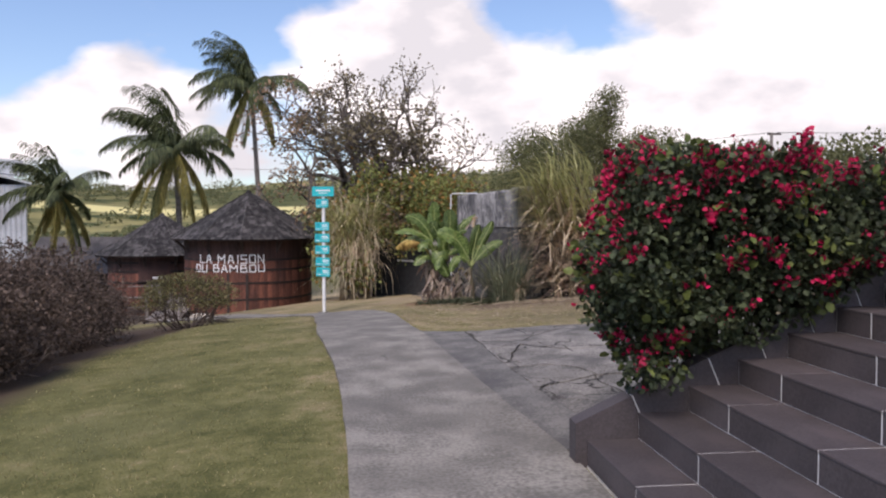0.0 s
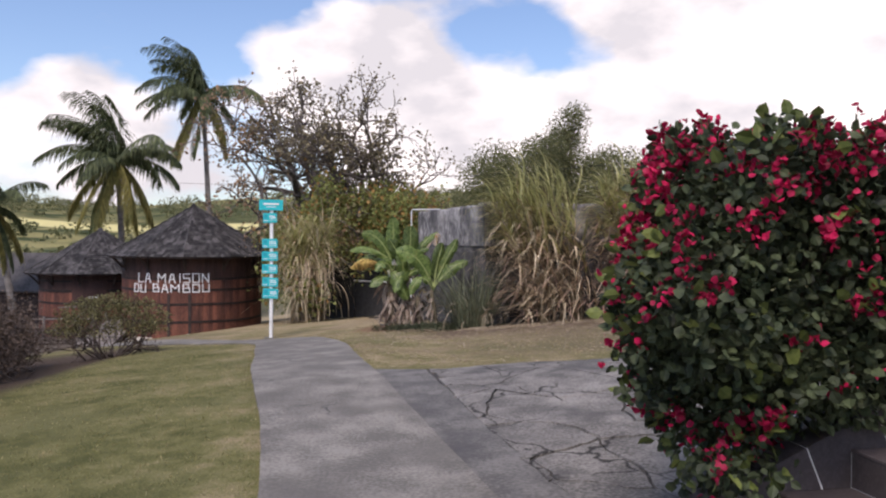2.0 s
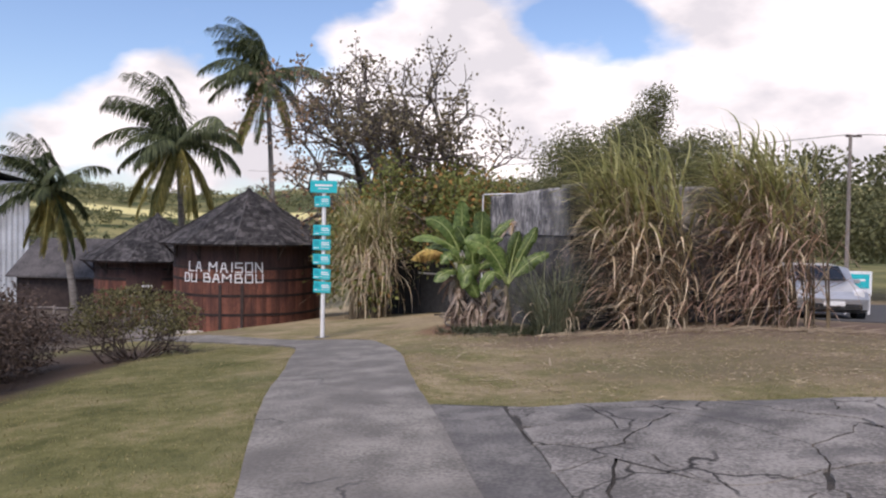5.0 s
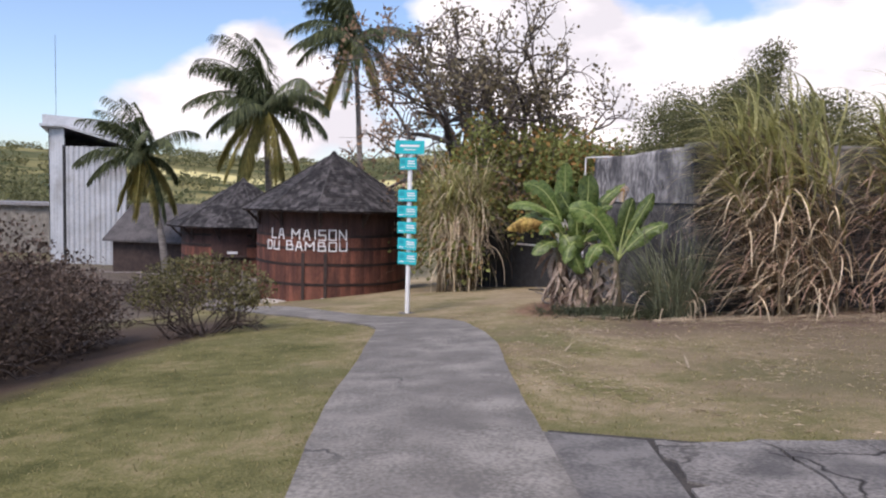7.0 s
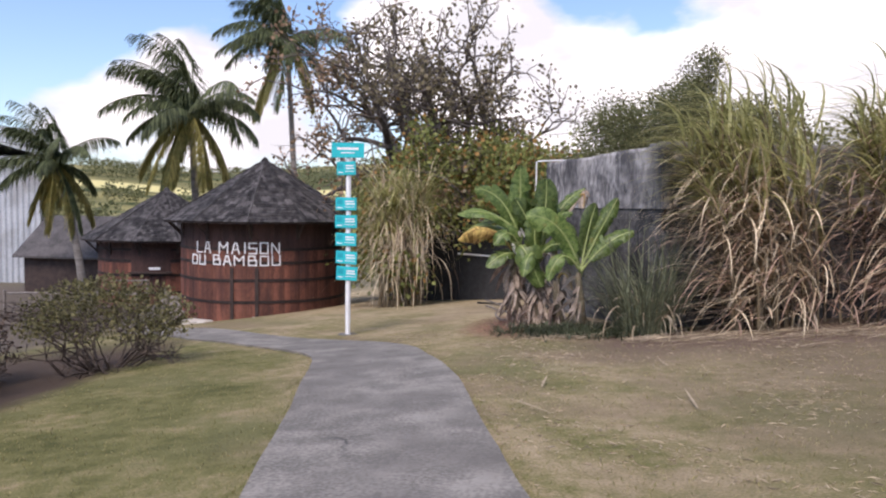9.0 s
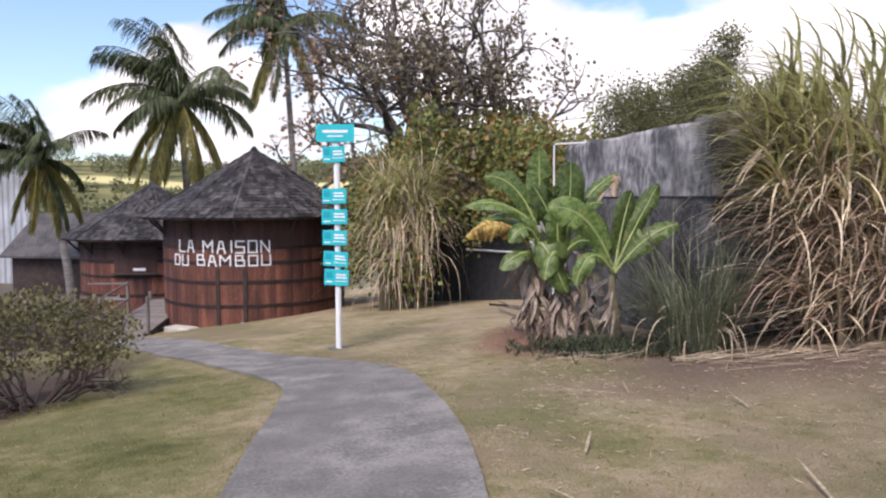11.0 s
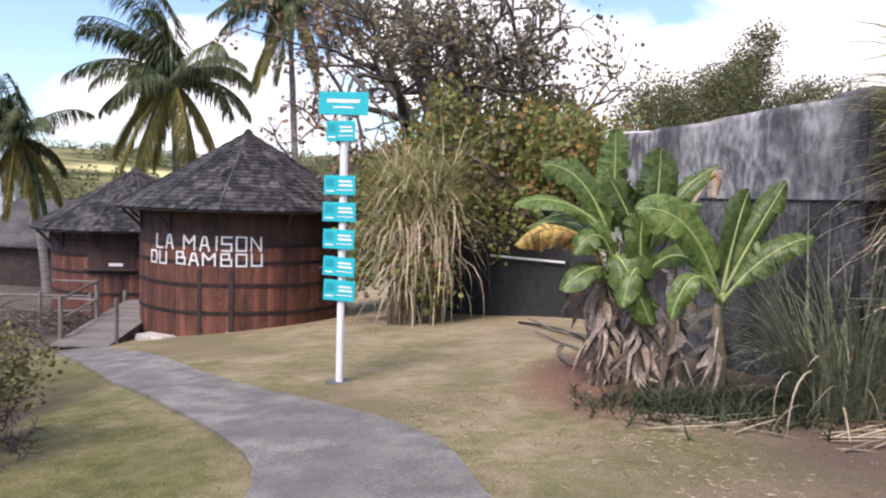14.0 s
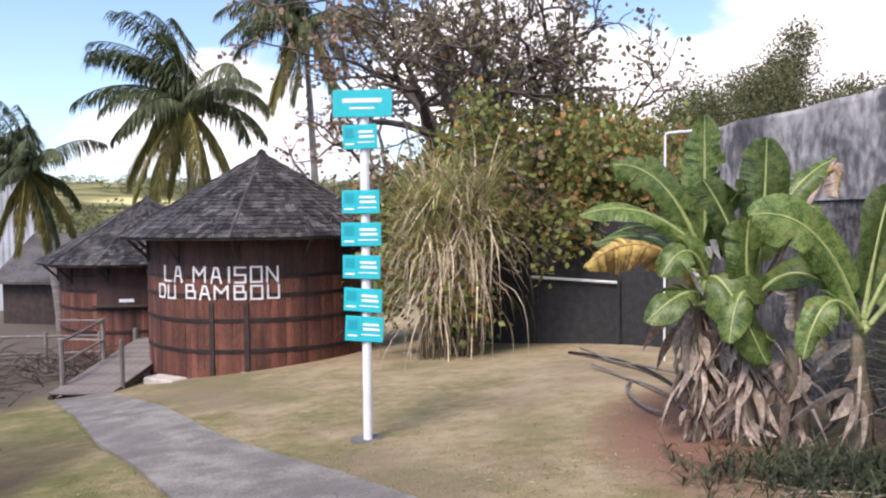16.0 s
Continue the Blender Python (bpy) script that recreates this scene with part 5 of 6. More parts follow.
def branching(geo, start, way, length, radius, depth, tips, r, bend=0.5, split=(2, 3), shrink=0.72):
    """Tapered limbs that fork until they end in twigs; tips gathers the twig ends."""
    n = 4
    p, d = np.array(start, float), np.array(way, float)
    d /= np.linalg.norm(d)
    pts = [p.copy()]
    for i in range(n):
        d = d + np.array([r.uniform(-bend, bend) * 0.5 for _ in range(3)])
        d /= np.linalg.norm(d)
        p = p + d * length / n
        pts.append(p.copy())
        if depth <= 2:
            tips.append((p.copy(), d.copy()))
    geo.tube(pts, np.linspace(radius, radius * 0.66, n + 1), 7 if depth > 3 else 4, cap=False)
    if depth == 0:
        return
    for k in range(r.randint(*split)):
        q = np.array([r.uniform(-1, 1) for _ in range(3)])
        q = np.cross(d, q)
        q /= np.linalg.norm(q) + 1e-6
        branching(geo, p, d * 0.75 + q * r.uniform(0.45, 0.95) + np.array((0, 0, 0.12)), length * shrink * r.uniform(0.8, 1.15), radius * 0.62, depth - 1, tips, r, bend, split, shrink)


def leafy(tips, per, spread_, size, keep=1.0):
    at, way = [], []
    for p, d in tips:
        if nrg.random() > keep:
            continue
        for _ in range(per):
            at.append(p + nrg.normal(0, spread_, 3))
            way.append(d * 0.6 + nrg.normal(0, 0.8, 3) + np.array((0, 0, 0.1)))
    at = np.array(at)
    return at, np.array(way), size * nrg.uniform(0.65, 1.25, len(at))


# tall thin-crowned almond tree
tree = thing("almond_tree", (-4.45, 33.4, ground_z(-4.45, 33.4)), "tall thin-crowned tree with dark bare limbs and rusty leaves", "tree")
g, tips, r1 = Geo(), [], random.Random(21)
branching(g, (0, 0, -0.2), (-0.02, 0, 1), 3.2, 0.30, 0, [], r1, 0.12)
for k in range(13):
    a = k * 2.4
    el = 0.3 + 0.7 * (k % 4) / 3
    if math.cos(a) < -0.2 and el < 0.7:
        el = 0.75
    branching(g, (-0.05, 0, 2.2 + 0.09 * k), (math.cos(a) * (0.92 - el * 0.70), math.sin(a) * (0.92 - el * 0.70), el), 1.52 + 0.95 * el + r1.uniform(-0.2, 0.2), 0.125 + 0.06 * el, 5, tips, r1, 0.66, (2, 3), 0.765)
branching(g, (-0.05, 0, 2.9), (-0.80, -0.12, 0.62), 2.5, 0.12, 4, tips, r1, 0.5, (2, 3), 0.70)
branching(g, (0.05, 0, 3.3), (0.70, 0.1, 0.66), 2.9, 0.13, 4, tips, r1, 0.5, (2, 3), 0.70)
part("trunk", g, M_BARK, tree, "dark grey forked trunk and limbs")
a_, w_, s_ = leafy(tips, 6, 0.17, 0.135, 0.21)
low = (a_[:, 2] + nrg.normal(0, 0.8, len(a_)) < 3.9 - 0.25 * a_[:, 0]) | (a_[:, 0] + nrg.normal(0, 0.5, len(a_)) < -2.5)
for q, m, lb in ((~low, M_ALMOND, "sparse olive leaves"), (low, M_ALMONDR, "rusty red-brown leaves")):
    g = Geo()
    leaves(g, a_[q], w_[q], s_[q], DIAM, DIAM_F, width=1.7)
    tagged(part("crown", g, m, tree, lb), kind="stuff")

# lower broad-leaved tree with orange leaves among the green
for bx, by, hh, rad_, sd in [(-2.9, 30.8, 5.8, 2.1, 31), (-1.2, 30.6, 3.9, 1.4, 33), (-4.5, 31.2, 4.4, 1.6, 35)]:
    low_tree = thing("broadleaf_tree", (bx, by, ground_z(bx, by)), "dense low tree with green and orange leaves", "tree", "low trees behind the cane")
    g, tips, r1 = Geo(), [], random.Random(sd)
    for k in range(6):
        a = k * 1.05
        branching(g, (0.1 * math.cos(a), 0.1 * math.sin(a), -0.1), (math.cos(a) * 0.38, math.sin(a) * 0.38, 1), hh * 0.36, 0.09, 4, tips, r1, 0.4, (2, 3), 0.72)
    part("trunk", g, M_BARK, low_tree)
    a_, w_, s_ = leafy(tips, 11, 0.25, 0.145, 1.0)
    q = nrg.random(len(a_)) < 0.17
    for sel, m, lb in ((~q, M_CROTG, ""), (q, M_CROTO, "orange leaves")):
        g = Geo()
        leaves(g, a_[sel], w_[sel], s_[sel], DIAM, DIAM_F, width=1.5)
        tagged(part("crown", g, m, low_tree, lb), kind="stuff")


def bush(at, radii, n, size, material, label, cat="bush", seed=1, stems=14, name="bush", group="", hollow=0.35, twig=M_TWIG):
    r1 = random.Random(seed)
    ob = thing(name, (at[0], at[1], ground_z(*at)), label, cat, group)
    g, tips = Geo(), []
    for k in range(stems):
        a = r1.uniform(0, 2 * math.pi)
        branching(g, (0.12 * radii[0] * math.cos(a), 0.12 * radii[1] * math.sin(a), -0.05), (math.cos(a) * radii[0], math.sin(a) * radii[1], radii[2] * r1.uniform(0.7, 1.5)), radii[2] * 0.8, 0.022 * radii[2] + 0.006, 3, tips, r1, 0.5, (2, 3), 0.62)
    tagged(part("stem_work", g, twig, ob, "bare grey-brown stems"), kind="stuff")
    v = nrg.normal(0, 1, (n, 3))
    v /= np.linalg.norm(v, axis=1)[:, None]
    rad = (hollow + (1 - hollow) * nrg.random(n) ** 0.5)
    lump = np.array([1 + 0.32 * noise.noise((q[0] * 2.2 + seed, q[1] * 2.2, q[2] * 2.2)) for q in v])
    p = v * (rad * lump)[:, None] * np.array(radii) + np.array((0, 0, radii[2] * 0.95))
    ok = p[:, 2] > (0.0 if name == "bush" else radii[2] * 0.75)
    g = Geo()
    leaves(g, p[ok], v[ok] + nrg.normal(0, 0.7, (ok.sum(), 3)), size * nrg.uniform(0.6, 1.3, ok.sum()), DIAM, DIAM_F, width=1.5)
    tagged(part("leaves", g, material, ob), kind="stuff")
    return ob


for i, (x, y, rx, rz) in enumerate([(-5.9, 8.2, 1.0, 0.75), (-6.7, 10.0, 1.3, 0.85), (-7.5, 12.3, 1.5, 1.12), (-8.5, 14.6, 1.65, 1.1), (-9.9, 13.0, 1.8, 1.3), (-9.4, 16.8, 1.45, 0.85)]):
    bush((x, y), (rx, rx, rz), 12500, 0.052, M_DKBUSH, "dark brown leafy bush beyond the lawn edge", seed=40 + i, group="dark bushes", stems=16)
bush((-6.8, 17.7), (1.15, 1.0, 0.70), 8000, 0.05, M_SHRUB, "spreading shrub with bare stems and olive leaves", "shrub", 61, 30, "shrub", hollow=0.45)

# ---- bougainvillea hedge over the steps ----
hedge = thing("bougainvillea_hedge", (2.4, 5.6, 0.3), "dense dark green bougainvillea hedge with crimson flowers", "hedge")


BLOOM = (1.82, 4.4, 1.90)


def hedge_shell(n, depth):
    """Points in the hedge's lumpy body, most of them near its skin."""
    out, nor = [], []
    while len(out) < n:
        m = n
        x = nrg.uniform(0.85, 4.6, m)
        y = nrg.uniform(4.05, 6.8, m)
        z = nrg.uniform(0.25, 2.5, m)
        for q in zip(x, y, z):
            v, gr = hedge_field(q)
            if -depth < v < 0.03:
                out.append(q)
                nor.append(gr)
    return np.array(out[:n]), np.array(nor[:n])


def hedge_field(q):
    """Rough distance to the hedge's skin (negative inside) and the way out of it."""
    x, y, z = q
    bottom = 0.58 + 0.46 * max(0.0, x - 1.35)
    front = 4.42 + 0.22 * smooth01(1.1, 2.6, x) - 0.10 * smooth01(0.6, 1.5, z)
    top = 2.06 - 0.06 * smooth01(1.8, 3.2, x)
    left = 1.04 + 0.05 * (y - 4.4) + 0.41 * max(0.0, y - 4.75) + 0.10 * abs(z - 1.45)
    ds = ((left - x, (-1, 0, 0.1)), (front - y, (0, -1, 0.15)), (y - 6.6, (0, 1, 0)), (z - top, (0, 0, 1)), (bottom - z, (0, -0.3, -1)))
    # rounded corners by a soft maximum
    k = 7.0
    e = [math.exp(min(60, k * (d_ - 0.0))) for d_, _ in ds]
    s = sum(e)
    v = math.log(s) / k
    gr = np.sum([np.array(w_) * ee for (_, w_), ee in zip(ds, e)], axis=0) / s
    v += 0.16 * noise.noise((x * 1.9, y * 1.9, z * 1.9)) + 0.10 * noise.noise((x * 5, y * 5, z * 5))
    return v, gr


p_, n_ = hedge_shell(44000, 0.30)
g = Geo()
leaves(g, p_, n_ * 0.7 + nrg.normal(0, 0.75, p_.shape) + np.array((0, 0, -0.25)), nrg.uniform(0.030, 0.062, len(p_)), width=1.25)
tagged(part("leaves", g, M_BOUG, hedge), kind="stuff")
p_, n_ = hedge_shell(2600, 0.06)
sel = np.array([noise.noise((q[0] * 3.1 + 9, q[1] * 3.1, q[2] * 3.1)) > 0.12 for q in p_])
g = Geo()
leaves(g, p_[sel] + n_[sel] * 0.03, n_[sel] + nrg.normal(0, 0.6, p_[sel].shape), nrg.uniform(0.05, 0.085, sel.sum()), width=1.25)
tagged(part("young_leaves", g, M_BOUGY, hedge, "yellow-green young leaves"), kind="stuff")
p_, n_ = hedge_shell(9000, 0.06)
dens = np.array([noise.noise((q[0] * 2.0 + 5, q[1] * 2.0, q[2] * 2.0)) * 0.4 + 0.8 * noise.noise((q[0] * 5.0 + 1, q[1] * 5.0, q[2] * 5.0)) + 0.6 * noise.noise((q[0] * 9.0 + 3, q[1] * 9.0, q[2] * 9.0)) + 0.28 * (q[2] - 1.5) - 0.10 * max(0, q[0] - 1.7) + 0.55 * math.exp(-((q[0] - BLOOM[0]) ** 2 + (q[2] - BLOOM[2]) ** 2) / 0.022) + 0.25 * math.exp(-((q[0] - 1.05) ** 2 + (q[2] - 1.65) ** 2) / 0.05) + 0.34 * smooth01(1.6, 1.2, q[0]) * smooth01(4.5, 5.0, q[1]) for q in p_])
sel = dens > 0.235
p_, n_ = p_[sel], n_[sel]
g = Geo()
for _ in range(5):
    leaves(g, p_ + n_ * 0.03 + nrg.normal(0, 0.016, p_.shape), n_ * 0.6 + nrg.normal(0, 0.8, p_.shape), nrg.uniform(0.022, 0.038, len(p_)), width=1.6)
tagged(part("flowering", g, M_BRACT, hedge, "papery crimson flower bracts"), kind="stuff")
g = Geo()
for k in range(46):
    x, y = rng.uniform(1.9, 4.3), rng.uniform(5.3, 6.2)
    g.tube([(x + 0.1 * math.sin(q * 3 + k), y - 0.35 * q, min(1.95, 0.3 + 0.5 * max(0, x - 1.35) + q * 1.35)) for q in np.linspace(0, 1, 6)], np.linspace(0.025, 0.008, 6), 5)
gt, at_, way_ = g, [], []
for x, y, z, ln in [(2.6, 5.0, 1.98, 0.16), (1.42, 4.7, 1.86, 0.12), (1.75, 5.0, 1.95, 0.12)]:
    for q in np.linspace(0, 1, 9):
        at_.append((x - 0.05 * q, y, z + ln * q))
        way_.append((rng.uniform(-1, 1), rng.uniform(-1, 1), 0.3))
    gt.tube([(x, y, z - 0.1), (x - 0.03, y, z + ln * 0.6), (x - 0.05, y, z + ln)], 0.004, 4)
tagged(part("stem_work", local(g, hedge), M_TWIG, hedge), kind="stuff")
g = Geo()
leaves(g, np.array(at_), np.array(way_), nrg.uniform(0.04, 0.065, len(at_)), width=1.2)
tagged(part("shoot_leaves", local(g, hedge), M_BOUG, hedge, "upright leafy shoots"), kind="stuff")
for ob in hedge.children:
    if ob.name.startswith(("leaves", "young_leaves", "flowering")):
        ob.location = -hedge.location

# ---- boardwalk with handrail at the small hut ----
ramp = thing("boardwalk", (-12.0, 29.0, ground_z(-12.0, 29.0)), "weathered wooden ramp with a rail up to the hut", "ramp")
r0, r1_ = np.array((-11.6, 27.3, ground_z(-11.6, 27.3) + 0.05)), np.array((-12.2, 31.4, -1.62))
run = r1_ - r0
sidev = np.array((run[1], -run[0], 0)) / math.hypot(run[0], run[1])
nb = 26
for k in range(nb):
    g = Geo()
    g.box((0, 0, 0), (1.25, np.linalg.norm(run) / nb * 0.92, 0.035), bevel=0.004)
    b = part("deck_plank", g, M_WOOD, ramp)
    q = r0 + run * (k + 0.5) / nb
    b.location = Vector(q) - ramp.location
    b.rotation_euler = (math.atan2(run[2], math.hypot(run[0], run[1])), 0, math.atan2(-run[0], run[1]))
for s in (-1, 1):
    g = Geo()
    g.tube([r0 + sidev * 0.6 * s - np.array((0, 0, 0.08)), r1_ + sidev * 0.6 * s - np.array((0, 0, 0.08))], 0.06, 4)
    part("bearer", local(g, ramp), M_DKWOOD, ramp)
    for f in (0.12, 0.55, 0.95):
        q = r0 + run * f + sidev * 0.62 * s
        g = Geo()
        hh = 0.95 if not (s < 0 and f > 0.9) else 0.3
        g.tube([(q[0], q[1], ground_z(q[0], q[1]) - 0.1), (q[0], q[1], q[2] + hh)], 0.05, 7)
        part("post", local(g, ramp), M_WOOD, ramp)
    if s < 0:
        for hgt in (0.45, 0.9):
            g = Geo()
            a, b = r0 + run * 0.12 + sidev * 0.62 * s, r0 + run * 0.55 + sidev * 0.62 * s
            g.tube([a + np.array((0, 0, hgt)), b + np.array((0, 0, hgt)), b + np.array((-1.6, 0.6, hgt - 0.1))], 0.03, 6)
            part("rail", local(g, ramp), M_WOOD, ramp)
# pale block under the large hut
g = Geo()
g.box((-10.42, 28.42, -2.14), (0.85, 0.42, 0.42), -0.35, bevel=0.03)
tagged(part("foundation_block", g, M_FOOTING), "pale concrete footing under the vat", "footing")
hs = Geo()
hs.box((-9.35, 31.1, -2.45), (3.4, 3.4, 0.72), bevel=0.03)
tagged(part("hut_base", hs, M_DIRT), "dark masonry base under the large hut", "base", kind="structure")

# ---- corrugated tower and sheds, far left ----
tower = thing("corrugated_tower", (-35.0, 51.0, ground_z(-35, 51)), "tall grey corrugated metal tower with ridge vent", "building")
tz = ground_z(-35, 51)


def corrugated(p0, p1, z0, z1, pitch=0.35, amp=0.06):
    p0, p1 = np.array(p0, float), np.array(p1, float)
    ln = np.linalg.norm(p1 - p0)
    d_ = (p1 - p0) / ln
    n_ = np.array((d_[1], -d_[0]))
    k = int(ln / pitch * 4)
    vs = []
    for i in range(k + 1):
        q = p0 + d_ * ln * i / k + n_ * amp * (0, 1, 1, 0)[i % 4]
        vs += [(*q, z0), (*q, z1)]
    g_ = Geo()
    g_.add(vs, [(2 * i, 2 * i + 2, 2 * i + 3, 2 * i + 1) for i in range(k)])
    return g_


A, B, C, D_ = (-37.7, 51.6), (-32.2, 52.6), (-37.0, 58.5), (-42.5, 57.5)
AM = (-35.9, 50.9)
for p0, p1, zt in ((A, AM, 5.75), (AM, (-31.9, 51.8), 4.35), ((-31.9, 51.8), C, 4.6), (C, D_, 5.7), (D_, A, 5.7)):
    part("cladding", local(corrugated(p0, p1, tz - 0.3, zt), tower), M_METAL, tower)
g = Geo()
g.prism([(-38.0, 51.0), (-35.7, 50.4), (-31.3, 51.5), (-36.6, 58.9), (-42.9, 57.9)], [5.75, 5.6, 4.35, 4.4, 5.7], [5.9, 5.75, 4.5, 4.55, 5.85])
part("roof", local(g, tower), M_METAL, tower)
g = Geo()
g.prism([(-38.0, 51.3), (-32.2, 52.0), (-33.0, 53.4), (-38.8, 52.7)], [5.8, 5.0, 5.0, 5.8], [6.55, 6.1, 6.1, 6.55])
part("ridge_vent", local(g, tower), M_METAL, tower)
g = Geo()
g.box((-35.95, 50.85, (4.4 + tz) / 2), (0.16, 0.12, 4.4 - tz))
part("downpipe", local(g, tower), M_BLACK, tower, "dark vertical joint")
g = Geo()
g.tube([(-37.4, 51.9, 6.4), (-37.4, 51.9, 12.0)], 0.02, 4)
part("aerial", local(g, tower), M_HOOP, tower, "thin aerial mast")


def shed(name, label, corners, eave, ridge, over=0.4, wall_m=None, roof_m=None):
    ob = thing(name, (*corners[0], ground_z(*corners[0])), label, "building")
    c = np.array(corners, float)
    for i in range(4):
        p, q = c[i], c[(i + 1) % 4]
        d_ = (q - p) / np.linalg.norm(q - p)
        n_ = np.array((-d_[1], d_[0]))
        g = Geo()
        g.prism([p, q, q + n_ * 0.2, p + n_ * 0.2], -5.0, eave)
        part("wall", local(g, ob), wall_m, ob)
    m0, m1 = (c[0] + c[3]) / 2, (c[1] + c[2]) / 2
    d_ = (m1 - m0) / np.linalg.norm(m1 - m0)
    m0, m1 = m0 - d_ * over, m1 + d_ * over
    for a, b, s in ((c[0], c[1], 0), (c[3], c[2], 1)):
        o = (a - (c[0] + c[3]) / 2)
        o = o / np.linalg.norm(o) * over
        a2, b2 = a + o - d_ * over, b + o + d_ * over
        g = Geo()
        v = [(*a2, eave - 0.1), (*b2, eave - 0.1), (*m1, ridge), (*m0, ridge)]
        v += [(x, y, z - 0.1) for x, y, z in v]
        g.add(v, [(0, 1, 2, 3), (7, 6, 5, 4), (0, 4, 5, 1), (1, 5, 6, 2), (2, 6, 7, 3), (3, 7, 4, 0)])
        part("roof_slope", local(g, ob), roof_m, ob)
    return ob


# first shed is open: its shaded interior is painted as closed dark walls
shed("shed", "low open shed with weathered dark grey roof, shaded inside painted as dark walls", [(-27.0, 43.5), (-19.5, 43.0), (-19.5, 48.0), (-27.0, 48.5)], -1.2, 0.75, wall_m=M_DKWOOD, roof_m=M_OLDROOF)
shed("shed", "long low grey concrete shed", [(-60.0, 58.0), (-41.0, 60.0), (-41.5, 66.0), (-60.5, 64.0)], 0.2, 0.3, wall_m=M_CONC, roof_m=M_GREYROOF)

# ---- drive at the back right: car, board, pole ----
car = thing("car", (8.7, 25.9, ground_z(8.7, 25.9) + 0.03), "silver compact hatchback parked on the drive", "car")
g = Geo()
prof = [(-1.85, 0.35), (-1.88, 0.62), (-1.72, 0.80), (-0.95, 0.93), (-0.55, 1.0), (0.05, 1.38), (1.15, 1.42), (1.65, 1.10), (1.82, 0.85), (1.85, 0.40), (1.5, 0.24), (-1.5, 0.24)]
n = len(prof)
for s0, s1, i0, i1 in ((-0.84, -0.6, 0.06, 0.0), (-0.6, 0.6, 0.0, 0.0), (0.6, 0.84, 0.0, 0.06)):
    v = [(s, x * (1 - i), z - i * 0.9 * (z > 0.9)) for s, i in ((s0, i0), (s1, i1)) for x, z in prof]
    g.add(v, [tuple(range(n)), tuple(reversed(range(n, 2 * n)))] + [(i, n + i, n + (i + 1) % n, (i + 1) % n) for i in range(n)])
part("body", g, M_SILVER, car)
g = Geo()
v = [(-0.62, -0.56, 1.02), (0.62, -0.56, 1.02), (0.56, 0.0, 1.365), (-0.56, 0.0, 1.365)]
v = [(x, y - 0.03, z + 0.03) for x, y, z in v] + v
g.add(v, [(0, 1, 2, 3), (7, 6, 5, 4), (0, 4, 5, 1), (1, 5, 6, 2), (2, 6, 7, 3), (3, 7, 4, 0)])
part("windscreen", g, M_GLASS, car)
for s in (-1, 1):
    g = Geo()
    g.prism([(s * 0.80, -0.35), (s * 0.80, 1.3), (s * 0.83, 1.3), (s * 0.83, -0.35)], 0.98, [1.02, 1.3, 1.3, 1.02])
    part("side_window", g, M_GLASS, car)
    for yy in (-1.2, 1.2):
        g = Geo()
        g.tube([(s * 0.64, yy, 0.30), (s * 0.85, yy, 0.30)], 0.30, 20)
        w = part("wheel", g, M_RUBBER, car)
        g = Geo()
        g.tube([(s * 0.80, yy, 0.30), (s * 0.865, yy, 0.30)], 0.18, 14)
        part("rim", g, M_METAL, w)
    g = Geo()
    g.tube([(s * 0.60, -1.62, 0.74), (s * 0.60, -1.80, 0.72)], [0.14, 0.12], 14)
    part("headlight", g, M_WHITE, car, "round clear headlight")
    g = Geo()
    g.box((s * 0.93, -0.35, 1.0), (0.16, 0.1, 0.12), bevel=0.02)
    part("mirror", g, M_SILVER, car)
g = Geo()
g.box((0, -1.86, 0.42), (1.3, 0.08, 0.16), bevel=0.02)
part("grille", g, M_RUBBER, car)
g = Geo()
g.box((0, -1.90, 0.50), (0.5, 0.02, 0.11))
part("number_plate", g, M_WHITE, car)
car.rotation_euler = (0, 0, radians(-8))

board = thing("notice_board", (10.55, 27.5, ground_z(10.55, 27.5)), "white framed board with a teal panel by the drive", "sign")
g = Geo()
g.box((0, 0, 0.95), (0.78, 0.05, 0.72), bevel=0.01)
for s in (-1, 1):
    g.box((s * 0.33, 0, 0.3), (0.06, 0.05, 0.7))
part("frame", g, M_WHITE, board)
g = Geo()
g.box((0, -0.03, 1.02), (0.62, 0.02, 0.42))
part("panel", g, M_TEAL, board)
g = Geo()
g.box((0, -0.043, 1.05), (0.4, 0.006, 0.06))
part("lettering_bar", g, M_WHITE, board)

pole = thing("utility_pole", (17.1, 43.3, ground_z(17.1, 43.3)), "grey utility pole with overhead cables", "utility pole")
pz = 6.7 - pole.location.z
g = Geo()
g.tube([(0, 0, -0.2), (0, 0, pz)], [0.11, 0.08], 10)
part("shaft", g, M_WOOD, pole)
g = Geo()
g.box((0.15, 0, pz - 0.08), (0.75, 0.1, 0.1))
part("crossarm", g, M_DKWOOD, pole)
g = Geo()
for s, tx, ty, tz_ in ((0.3, 60, -4, 1.5), (-0.1, -45, 40, 1.0)):
    g.tube([(s + tx * q, ty * q, pz + tz_ * q - 3.0 * q * (1 - q)) for q in np.linspace(0, 1, 16)], 0.015, 4)
part("cable", g, M_BLACK, pole)

# ---- woods behind the wall and far trees ----


